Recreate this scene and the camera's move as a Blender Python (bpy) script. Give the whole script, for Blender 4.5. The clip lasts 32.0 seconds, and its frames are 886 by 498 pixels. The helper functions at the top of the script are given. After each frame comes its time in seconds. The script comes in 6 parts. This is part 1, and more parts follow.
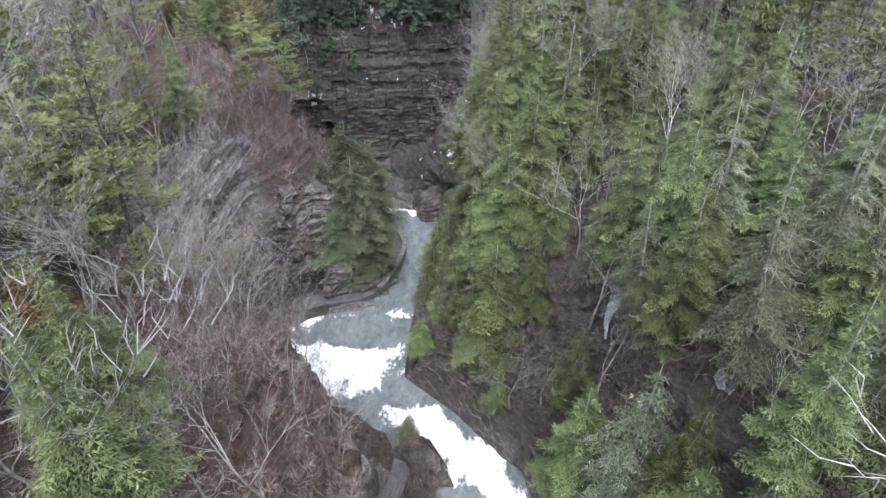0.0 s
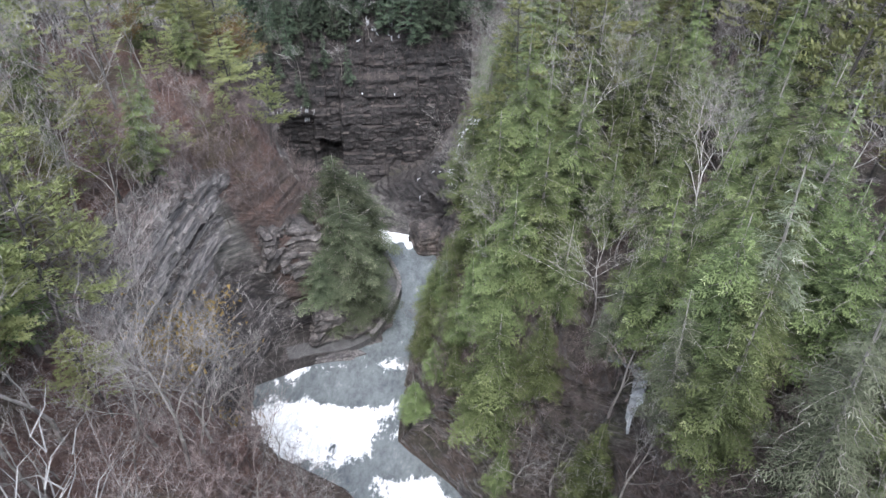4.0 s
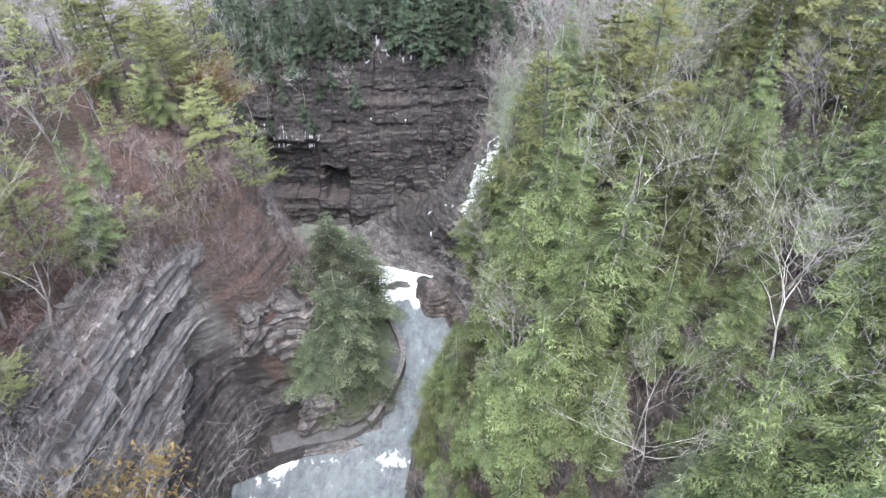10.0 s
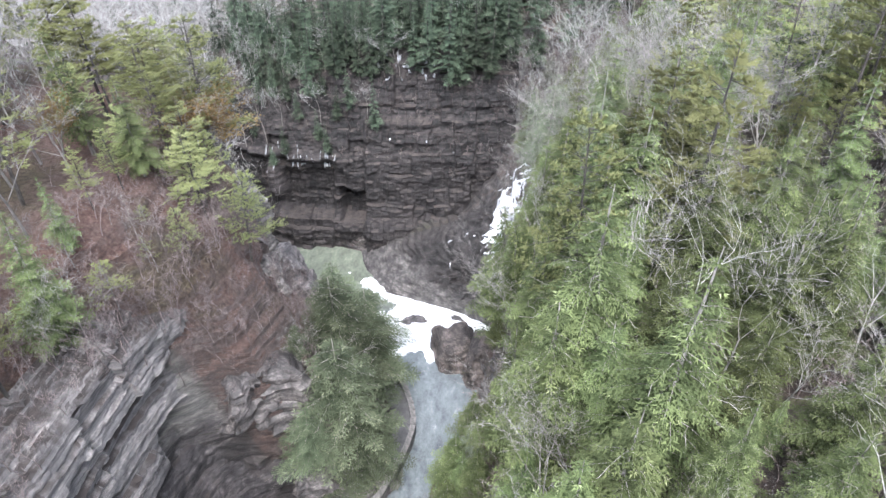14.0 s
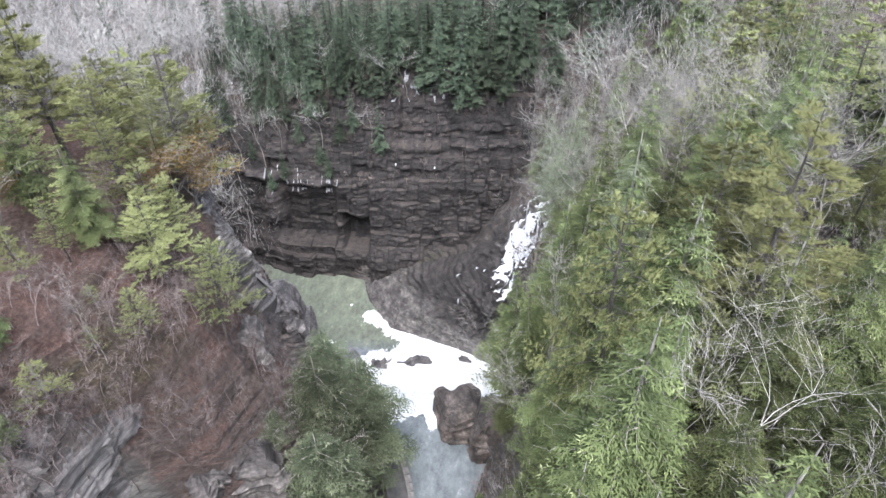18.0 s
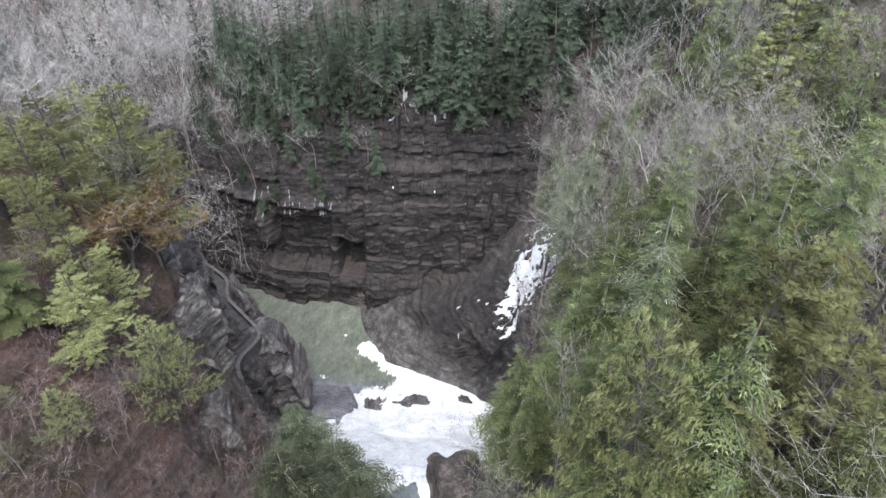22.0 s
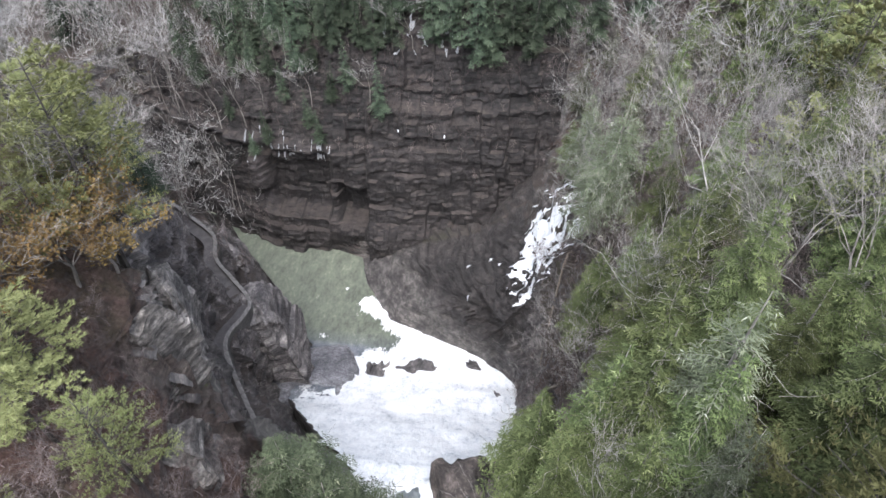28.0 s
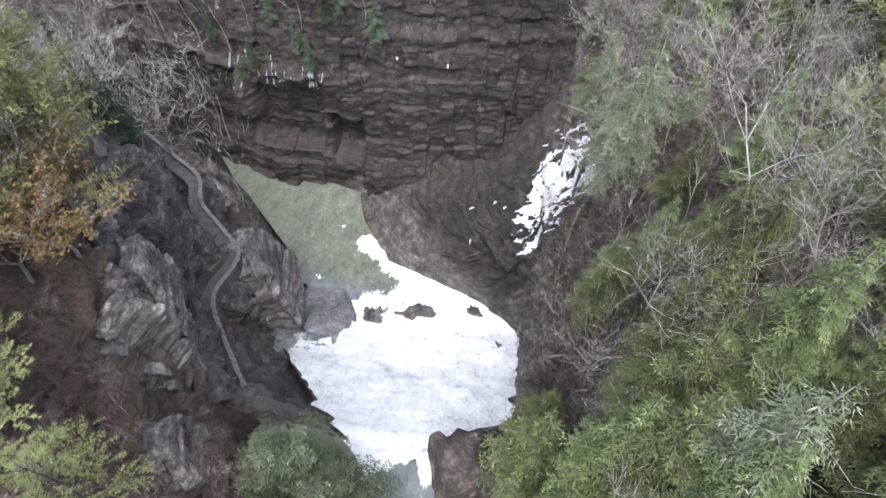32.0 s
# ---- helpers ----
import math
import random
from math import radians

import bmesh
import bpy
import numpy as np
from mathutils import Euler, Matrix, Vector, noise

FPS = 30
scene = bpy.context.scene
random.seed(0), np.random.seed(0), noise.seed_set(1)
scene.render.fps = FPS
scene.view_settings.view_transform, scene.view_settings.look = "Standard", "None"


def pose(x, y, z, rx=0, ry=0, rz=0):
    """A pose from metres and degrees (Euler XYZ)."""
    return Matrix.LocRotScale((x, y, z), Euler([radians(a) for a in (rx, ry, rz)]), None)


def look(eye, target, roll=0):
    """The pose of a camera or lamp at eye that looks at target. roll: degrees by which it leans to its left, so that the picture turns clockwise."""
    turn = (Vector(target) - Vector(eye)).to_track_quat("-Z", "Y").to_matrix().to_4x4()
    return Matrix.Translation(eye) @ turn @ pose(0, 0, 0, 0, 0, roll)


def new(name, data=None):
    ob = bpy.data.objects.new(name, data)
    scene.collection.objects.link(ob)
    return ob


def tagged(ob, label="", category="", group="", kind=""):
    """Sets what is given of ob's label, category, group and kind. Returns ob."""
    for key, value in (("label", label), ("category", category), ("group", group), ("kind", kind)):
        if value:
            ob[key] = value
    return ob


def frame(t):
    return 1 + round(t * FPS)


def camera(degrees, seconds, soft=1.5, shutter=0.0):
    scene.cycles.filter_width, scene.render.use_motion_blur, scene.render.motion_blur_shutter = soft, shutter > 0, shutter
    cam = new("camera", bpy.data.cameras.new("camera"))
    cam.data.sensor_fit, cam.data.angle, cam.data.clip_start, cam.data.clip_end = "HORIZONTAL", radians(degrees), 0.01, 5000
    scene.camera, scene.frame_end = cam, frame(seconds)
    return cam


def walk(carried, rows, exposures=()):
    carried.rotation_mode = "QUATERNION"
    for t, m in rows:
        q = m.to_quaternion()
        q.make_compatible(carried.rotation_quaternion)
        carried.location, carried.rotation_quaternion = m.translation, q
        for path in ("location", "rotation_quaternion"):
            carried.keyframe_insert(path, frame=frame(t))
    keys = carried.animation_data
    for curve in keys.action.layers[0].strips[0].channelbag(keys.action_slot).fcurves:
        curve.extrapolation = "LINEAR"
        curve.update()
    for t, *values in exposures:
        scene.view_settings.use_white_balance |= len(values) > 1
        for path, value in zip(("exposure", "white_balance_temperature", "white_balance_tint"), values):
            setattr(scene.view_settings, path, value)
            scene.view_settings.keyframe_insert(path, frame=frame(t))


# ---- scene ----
from mathutils.bvhtree import BVHTree
# A drone flies level down a wooded gorge towards a waterfall. x right, y downstream, z up; metres.
cam = camera(70.8, 32.0)
# seconds, x, y, z, heading, tilt, lean
ROUTE = [
    (0, 0.00, -0.00, 59.48, -0.17, -37.65, 0.08),
    (1, 0.10, 2.31, 59.48, -0.14, -37.71, -0.00),
    (2, 0.17, 4.61, 59.50, -0.14, -37.74, 0.10),
    (3, 0.22, 6.89, 59.56, -0.13, -37.76, 0.15),
    (3.5, 0.26, 8.01, 59.61, -0.15, -37.76, 0.18),
    (5.5, 0.48, 12.41, 59.86, 0.47, -37.78, 0.21),
    (6, 0.53, 13.50, 59.92, 1.03, -37.89, 0.15),
    (7, 0.61, 15.68, 60.05, 1.45, -37.92, 0.15),
    (8, 0.67, 17.91, 60.16, 1.48, -37.93, 0.18),
    (9, 0.70, 20.29, 60.23, 1.51, -38.00, 0.11),
    (10, 0.72, 22.83, 60.27, 1.57, -38.08, 0.05),
    (11, 0.73, 25.40, 60.27, 1.65, -38.12, 0.04),
    (12, 0.74, 27.99, 60.25, 1.75, -38.17, 0.06),
    (12.5, 0.75, 29.30, 60.25, 2.40, -38.20, 0.07),
    (13, 0.75, 30.60, 60.24, 3.62, -38.19, 0.06),
    (13.5, 0.74, 31.90, 60.23, 4.17, -38.19, 0.04),
    (14, 0.74, 33.20, 60.22, 4.16, -38.23, 0.05),
    (14.5, 0.73, 34.49, 60.22, 4.18, -38.24, -0.00),
    (16.5, 0.69, 39.65, 60.25, 4.39, -38.30, -0.04),
    (17, 0.70, 40.93, 60.25, 5.01, -38.30, -0.04),
    (17.5, 0.73, 42.18, 60.26, 5.47, -38.29, -0.09),
    (18, 0.79, 43.41, 60.26, 5.63, -38.31, -0.15),
    (19, 0.94, 45.84, 60.26, 5.76, -38.29, -0.03),
    (20, 1.07, 48.24, 60.26, 5.93, -38.27, -0.08),
    (21, 1.11, 50.59, 60.25, 6.13, -38.25, -0.14),
    (21.5, 1.09, 51.73, 60.24, 6.35, -38.24, -0.18),
    (22, 1.05, 52.83, 60.24, 6.45, -38.67, -0.24),
    (22.5, 0.98, 53.90, 60.23, 6.48, -40.29, -0.28),
    (23, 0.89, 54.95, 60.22, 6.49, -42.87, -0.31),
    (23.5, 0.79, 55.97, 60.20, 6.49, -45.66, -0.30),
    (24, 0.67, 56.98, 60.18, 6.89, -47.93, -0.32),
    (24.5, 0.55, 57.98, 60.16, 7.86, -48.01, -0.36),
    (25, 0.43, 58.99, 60.13, 7.87, -47.97, -0.29),
    (25.5, 0.30, 60.00, 60.09, 7.84, -47.89, -0.23),
    (27.5, -0.21, 64.07, 59.90, 7.64, -47.51, -0.18),
    (28, -0.34, 65.09, 59.85, 7.68, -47.41, -0.15),
    (29, -0.61, 67.12, 59.74, 8.17, -47.20, -0.05),
    (29.5, -0.74, 68.12, 59.67, 8.18, -47.08, 0.00),
    (30, -0.88, 69.10, 59.61, 8.12, -47.42, 0.06),
    (30.5, -1.01, 70.06, 59.55, 8.09, -48.83, 0.11),
    (31, -1.14, 71.01, 59.48, 8.03, -51.28, 0.22),
    (31.5, -1.27, 71.95, 59.42, 7.93, -53.81, 0.35),
    (32, -1.40, 72.89, 59.36, 7.85, -56.31, 0.41),
]
walk(cam, [(t, pose(x, y, z, 90 + tilt, 0, heading) @ pose(0, 0, 0, 0, 0, lean)) for t, x, y, z, heading, tilt, lean in ROUTE],
     exposures=[(0, 1.62, 6000, 11), (6.5, 1.62, 6000, 11), (8, 1.72, 6000, 11), (9, 2.08, 6000, 11), (14, 2.2, 6000, 11), (18, 2.0, 6100, 11), (20, 1.54, 6050, 11), (22, 1.5, 6150, 11), (25, 1.45, 6200, 11), (28, 1.62, 6200, 11), (32, 1.73, 6200, 11)])

# ---------------------------------------------------------------- light
world = bpy.data.worlds.new("overcast_sky")
scene.world = world
world.use_nodes = True
wn, wl = world.node_tree.nodes, world.node_tree.links
sky = wn.new("ShaderNodeTexSky")
sky.sky_type, sky.sun_disc = "NISHITA", False
sky.sun_elevation, sky.sun_rotation = radians(62), radians(176)
sky.air_density, sky.dust_density = 1.0, 3.0
grey = wn.new("ShaderNodeHueSaturation")
grey.inputs["Saturation"].default_value = 0.45
wl.new(sky.outputs[0], grey.inputs["Color"])
wl.new(grey.outputs[0], wn["Background"].inputs["Color"])
wn["Background"].inputs["Strength"].default_value = 0.15

sun = new("sun", bpy.data.lights.new("sun", "SUN"))
sun.data.energy, sun.data.angle, sun.data.color = 1.4, radians(50), (1.0, 0.985, 0.96)
sun.matrix_world = look((3, -47, 90), (0, 0, 0))



# ---------------------------------------------------------------- materials
def material(name, rough=0.8):
    m = bpy.data.materials.new(name)
    m.use_nodes = True
    b = m.node_tree.nodes["Principled BSDF"]
    b.inputs["Roughness"].default_value = rough
    return m, m.node_tree.nodes, m.node_tree.links, b


def ramp(nodes, stops):
    r = nodes.new("ShaderNodeValToRGB")
    e = r.color_ramp.elements
    while len(e) < len(stops):
        e.new(0.5)
    for k, (at, c) in zip(e, stops):
        k.position, k.color = at, (*c, 1) if len(c) == 3 else c
    return r


def noise_tex(nodes, links, vec, scale, detail=5, rough=0.6):
    n = nodes.new("ShaderNodeTexNoise")
    n.inputs["Scale"].default_value, n.inputs["Detail"].default_value, n.inputs["Roughness"].default_value = scale, detail, rough
    if vec is not None:
        links.new(vec, n.inputs["Vector"])
    return n


def mapped(nodes, links, scale, rot=(0, 0, 0), what="Object"):
    tc = nodes.new("ShaderNodeTexCoord")
    mp = nodes.new("ShaderNodeMapping")
    mp.inputs["Scale"].default_value = scale
    mp.inputs["Rotation"].default_value = [radians(a) for a in rot]
    links.new(tc.outputs[what], mp.inputs["Vector"])
    return mp.outputs[0]


def mix(nodes, links, fac, a, b, kind="MIX"):
    m = nodes.new("ShaderNodeMix")
    m.data_type, m.blend_type = "RGBA", kind
    for sock, v in ((m.inputs[0], fac), (m.inputs[6], a), (m.inputs[7], b)):
        if hasattr(v, "is_linked"):
            links.new(v, sock)
        elif isinstance(v, (int, float)):
            sock.default_value = v
        else:
            sock.default_value = (*v, 1)
    return m.outputs[2]


def maths(nodes, links, op, a, b=0.0, clamp=False):
    m = nodes.new("ShaderNodeMath")
    m.operation, m.use_clamp = op, clamp
    for sock, v in ((m.inputs[0], a), (m.inputs[1], b)):
        if hasattr(v, "is_linked"):
            links.new(v, sock)
        else:
            sock.default_value = v
    return m.outputs[0]


def bump(nodes, links, bsdf, height, strength, distance):
    b = nodes.new("ShaderNodeBump")
    b.inputs["Strength"].default_value, b.inputs["Distance"].default_value = strength, distance
    links.new(height, b.inputs["Height"])
    links.new(b.outputs[0], bsdf.inputs["Normal"])


def rock_colour(n, l, dark, mid, light):
    """Bedded shale: thin uneven layers, joints that break them into blocks, and stains that run down. Gives colour and height."""
    warp = noise_tex(n, l, mapped(n, l, (0.25, 0.25, 0.25)), 1.0, 4, 0.6)
    vec = n.new("ShaderNodeVectorMath")
    vec.operation = "MULTIPLY_ADD"
    l.new(warp.outputs["Color"], vec.inputs[0])
    vec.inputs[1].default_value = (1.4, 1.4, 0.14)
    tc = n.new("ShaderNodeTexCoord")
    l.new(tc.outputs["Object"], vec.inputs[2])

    def at(scale):
        mp = n.new("ShaderNodeMapping")
        mp.inputs["Scale"].default_value = scale
        l.new(vec.outputs[0], mp.inputs["Vector"])
        return mp.outputs[0]

    layers = noise_tex(n, l, at((0.2, 0.2, 4.5)), 1.0, 7, 0.75)
    blocks = noise_tex(n, l, at((0.7, 0.7, 1.1)), 1.0, 9, 0.72)
    stains = noise_tex(n, l, at((0.10, 0.10, 0.06)), 1.0, 6, 0.65)
    runs = noise_tex(n, l, at((0.9, 0.9, 0.10)), 1.0, 5, 0.6)
    joints = n.new("ShaderNodeTexVoronoi")
    joints.feature = "DISTANCE_TO_EDGE"
    joints.inputs["Scale"].default_value = 1.0
    l.new(at((0.34, 0.34, 0.75)), joints.inputs["Vector"])
    crack = maths(n, l, "MULTIPLY", joints.outputs["Distance"], 9.0, True)
    both = maths(n, l, "ADD", maths(n, l, "MULTIPLY", layers.outputs[0], 0.36), maths(n, l, "MULTIPLY", blocks.outputs[0], 0.64))
    c = ramp(n, [(0.40, dark), (0.5, mid), (0.60, light)])
    l.new(both, c.inputs[0])
    s = ramp(n, [(0.36, (0.55, 0.52, 0.52)), (0.64, (1.3, 1.22, 1.16))])
    l.new(stains.outputs[0], s.inputs[0])
    r = ramp(n, [(0.4, (0.7, 0.7, 0.72)), (0.6, (1.1, 1.1, 1.1))])
    l.new(runs.outputs[0], r.inputs[0])
    col = mix(n, l, 1.0, c.outputs[0], s.outputs[0], "MULTIPLY")
    col = mix(n, l, 0.7, col, r.outputs[0], "MULTIPLY")
    k = ramp(n, [(0.0, (0.35, 0.34, 0.34)), (0.5, (1, 1, 1))])
    l.new(crack, k.inputs[0])
    col = mix(n, l, 0.45, col, k.outputs[0], "MULTIPLY")
    grit = noise_tex(n, l, at((3.2, 3.2, 4.5)), 1.0, 6, 0.75)
    gr = ramp(n, [(0.36, (0.6, 0.6, 0.6)), (0.5, (1, 1, 1)), (0.64, (1.5, 1.5, 1.5))])
    l.new(grit.outputs[0], gr.inputs[0])
    col = mix(n, l, 1.0, col, gr.outputs[0], "MULTIPLY")
    both = maths(n, l, "ADD", both, maths(n, l, "MULTIPLY", grit.outputs[0], 0.25))
    return col, maths(n, l, "ADD", both, maths(n, l, "MULTIPLY", crack, 0.12))


def make_ground():
    m, n, l, b = material("ground", 0.95)
    grey, height = rock_colour(n, l, (0.040, 0.038, 0.039), (0.112, 0.106, 0.106), (0.26, 0.25, 0.245))

    def region(name):
        q = n.new("ShaderNodeAttribute")
        q.attribute_name = name
        return q.outputs["Fac"]

    rag = noise_tex(n, l, mapped(n, l, (0.22, 0.22, 0.3)), 1.0, 6, 0.7)
    pale = maths(n, l, "MULTIPLY", maths(n, l, "ADD", region("pale"), maths(n, l, "MULTIPLY", maths(n, l, "SUBTRACT", rag.outputs[0], 0.5), 1.6)), region("pale"), True)
    thin = noise_tex(n, l, mapped(n, l, (0.05, 0.05, 4.0)), 1.0, 6, 0.7)
    lines = ramp(n, [(0.38, (0.55, 0.55, 0.56)), (0.5, (1.0, 1.0, 1.0)), (0.62, (1.6, 1.58, 1.52))])
    l.new(thin.outputs[0], lines.inputs[0])
    light = mix(n, l, 1.0, mix(n, l, 0.6, grey, (0.15, 0.147, 0.138)), lines.outputs[0], "MULTIPLY")
    rock = mix(n, l, pale, grey, mix(n, l, 1.0, light, (1.5, 1.5, 1.46), "MULTIPLY"))
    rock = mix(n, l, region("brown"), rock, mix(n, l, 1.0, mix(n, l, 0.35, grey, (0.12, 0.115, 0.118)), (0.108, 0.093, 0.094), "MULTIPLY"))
    leaves = noise_tex(n, l, mapped(n, l, (1, 1, 1)), 2.4, 10, 0.78)
    litter = ramp(n, [(0.3, (0.020, 0.016, 0.014)), (0.46, (0.056, 0.045, 0.039)), (0.6, (0.098, 0.080, 0.069)), (0.75, (0.20, 0.178, 0.155))])
    l.new(leaves.outputs[0], litter.inputs[0])
    red = ramp(n, [(0.3, (0.032, 0.019, 0.016)), (0.46, (0.085, 0.053, 0.045)), (0.6, (0.145, 0.098, 0.082)), (0.75, (0.27, 0.21, 0.18))])
    l.new(leaves.outputs[0], red.inputs[0])
    fallen = ramp(n, [(0.62, (0, 0, 0)), (0.9, (1, 1, 1))])
    l.new(region("soil"), fallen.inputs[0])
    big = noise_tex(n, l, mapped(n, l, (0.12, 0.12, 0.12)), 1.0, 6, 0.65)
    moss = ramp(n, [(0.42, (1.1, 0.95, 0.90)), (0.5, (1, 1, 1)), (0.62, (0.62, 0.78, 0.5))])
    l.new(big.outputs[0], moss.inputs[0])
    soil = mix(n, l, 0.8, mix(n, l, fallen.outputs[0], litter.outputs[0], red.outputs[0]), moss.outputs[0], "MULTIPLY")
    g = n.new("ShaderNodeNewGeometry")
    up = n.new("ShaderNodeSeparateXYZ")
    l.new(g.outputs["Normal"], up.inputs[0])
    jag = noise_tex(n, l, mapped(n, l, (0.35, 0.35, 0.35)), 1.0, 7, 0.7)
    steep = maths(n, l, "ADD", up.outputs[2], maths(n, l, "MULTIPLY", maths(n, l, "SUBTRACT", jag.outputs[0], 0.5), 0.9))
    soilness = ramp(n, [(0.48, (0, 0, 0)), (0.60, (1, 1, 1))])
    l.new(steep, soilness.inputs[0])
    fac = maths(n, l, "MULTIPLY", soilness.outputs[0], maths(n, l, "SUBTRACT", 1.0, region("bare"), True), True)
    fac = maths(n, l, "ADD", fac, maths(n, l, "MULTIPLY", region("soil"), maths(n, l, "ADD", 0.35, jag.outputs[0])), True)
    l.new(mix(n, l, fac, rock, soil), b.inputs["Base Color"])
    l.new(maths(n, l, "ADD", 0.55, maths(n, l, "MULTIPLY", fac, 0.4)), b.inputs["Roughness"])
    hh = maths(n, l, "ADD", height, maths(n, l, "MULTIPLY", leaves.outputs[0], 0.7))
    bump(n, l, b, hh, 1.0, 0.6)
    return m


def make_rock(name, dark, mid, light, rough=0.7):
    m, n, l, b = material(name, rough)
    rock, height = rock_colour(n, l, dark, mid, light)
    l.new(rock, b.inputs["Base Color"])
    bump(n, l, b, height, 0.8, 0.3)
    return m


def make_cliff(name, dark, mid, light, pale, thin_scale):
    """A bedded wall: thin straight courses, block joints, damp runs and a paler share where the beds are fresh."""
    m, n, l, b = material(name, 0.8)
    rock, height = rock_colour(n, l, dark, mid, light)
    courses = noise_tex(n, l, mapped(n, l, (0.05, 0.05, thin_scale)), 1.0, 7, 0.72)
    c = ramp(n, [(0.36, (0.42, 0.42, 0.43)), (0.5, (1, 1, 1)), (0.63, (1.65, 1.62, 1.58))])
    l.new(courses.outputs[0], c.inputs[0])
    rock = mix(n, l, 0.4, rock, c.outputs[0], "MULTIPLY")

    def share(q):
        at = n.new("ShaderNodeAttribute")
        at.attribute_name = q
        rag = noise_tex(n, l, mapped(n, l, (0.5, 0.5, 0.35)), 1.0, 6, 0.7)
        return maths(n, l, "MULTIPLY", at.outputs["Fac"], maths(n, l, "ADD", 0.45, rag.outputs[0]), True)

    fresh = mix(n, l, 1.0, mix(n, l, 0.55, rock, mid), pale, "MULTIPLY")
    fresh = mix(n, l, 0.85, fresh, c.outputs[0], "MULTIPLY")
    rock = mix(n, l, share("pale"), rock, fresh)
    # dark share: shade of recesses put into the colour, and darker broken rock
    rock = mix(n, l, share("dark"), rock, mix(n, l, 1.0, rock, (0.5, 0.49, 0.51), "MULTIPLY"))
    g = n.new("ShaderNodeNewGeometry")
    up = n.new("ShaderNodeSeparateXYZ")
    l.new(g.outputs["Normal"], up.inputs[0])
    jag = noise_tex(n, l, mapped(n, l, (0.6, 0.6, 0.6)), 1.0, 7, 0.75)
    lie = ramp(n, [(0.72, (0, 0, 0)), (0.95, (1, 1, 1))])
    l.new(maths(n, l, "ADD", up.outputs[2], maths(n, l, "MULTIPLY", maths(n, l, "SUBTRACT", jag.outputs[0], 0.5), 0.9)), lie.inputs[0])
    debris = ramp(n, [(0.35, (0.018, 0.014, 0.0125)), (0.65, (0.056, 0.044, 0.039))])
    l.new(jag.outputs[0], debris.inputs[0])
    l.new(mix(n, l, lie.outputs[0], rock, debris.outputs[0]), b.inputs["Base Color"])
    bump(n, l, b, maths(n, l, "ADD", height, maths(n, l, "MULTIPLY", courses.outputs[0], 0.8)), 0.9, 0.35)
    return m


def make_water():
    m, n, l, b = material("river_water", 0.12)
    at = n.new("ShaderNodeAttribute")
    at.attribute_name = "foam"
    streak = noise_tex(n, l, mapped(n, l, (0.7, 0.4, 0.4)), 1.0, 10, 0.76)
    fine = noise_tex(n, l, mapped(n, l, (2.2, 1.2, 1.5)), 1.0, 6, 0.7)
    s = maths(n, l, "ADD", maths(n, l, "MULTIPLY", streak.outputs[0], 0.7), maths(n, l, "MULTIPLY", fine.outputs[0], 0.3))
    f = maths(n, l, "ADD", at.outputs["Fac"], maths(n, l, "MULTIPLY", maths(n, l, "SUBTRACT", s, 0.5), 2.2))
    fr = ramp(n, [(0.42, (0, 0, 0)), (0.6, (1, 1, 1))])
    l.new(f, fr.inputs[0])
    hue = n.new("ShaderNodeAttribute")
    hue.attribute_name = "deep"
    calm = mix(n, l, hue.outputs["Fac"], (0.145, 0.16, 0.165), (0.140, 0.153, 0.120))
    film = n.new("ShaderNodeAttribute")
    film.attribute_name = "film"
    calm = mix(n, l, film.outputs["Fac"], calm, (0.20, 0.215, 0.24))
    flow = ramp(n, [(0.36, (0.62, 0.64, 0.66)), (0.5, (1.05, 1.05, 1.05)), (0.58, (1.3, 1.28, 1.26)), (0.68, (2.2, 2.1, 2.05))])
    l.new(s, flow.inputs[0])
    tint = mix(n, l, 1.0, calm, flow.outputs[0], "MULTIPLY")
    shade = ramp(n, [(0.36, (0.46, 0.49, 0.52)), (0.45, (0.76, 0.78, 0.80)), (0.54, (0.89, 0.90, 0.905))])
    l.new(s, shade.inputs[0])
    white = shade.outputs[0]
    l.new(mix(n, l, fr.outputs[0], tint, white), b.inputs["Base Color"])
    l.new(maths(n, l, "ADD", maths(n, l, "MULTIPLY", fr.outputs[0], 0.6), 0.12), b.inputs["Roughness"])
    ripples = noise_tex(n, l, mapped(n, l, (2.4, 1.4, 2)), 1.0, 6, 0.6)
    bump(n, l, b, maths(n, l, "ADD", ripples.outputs[0], maths(n, l, "MULTIPLY", f, 0.6)), 0.5, 0.35)
    return m


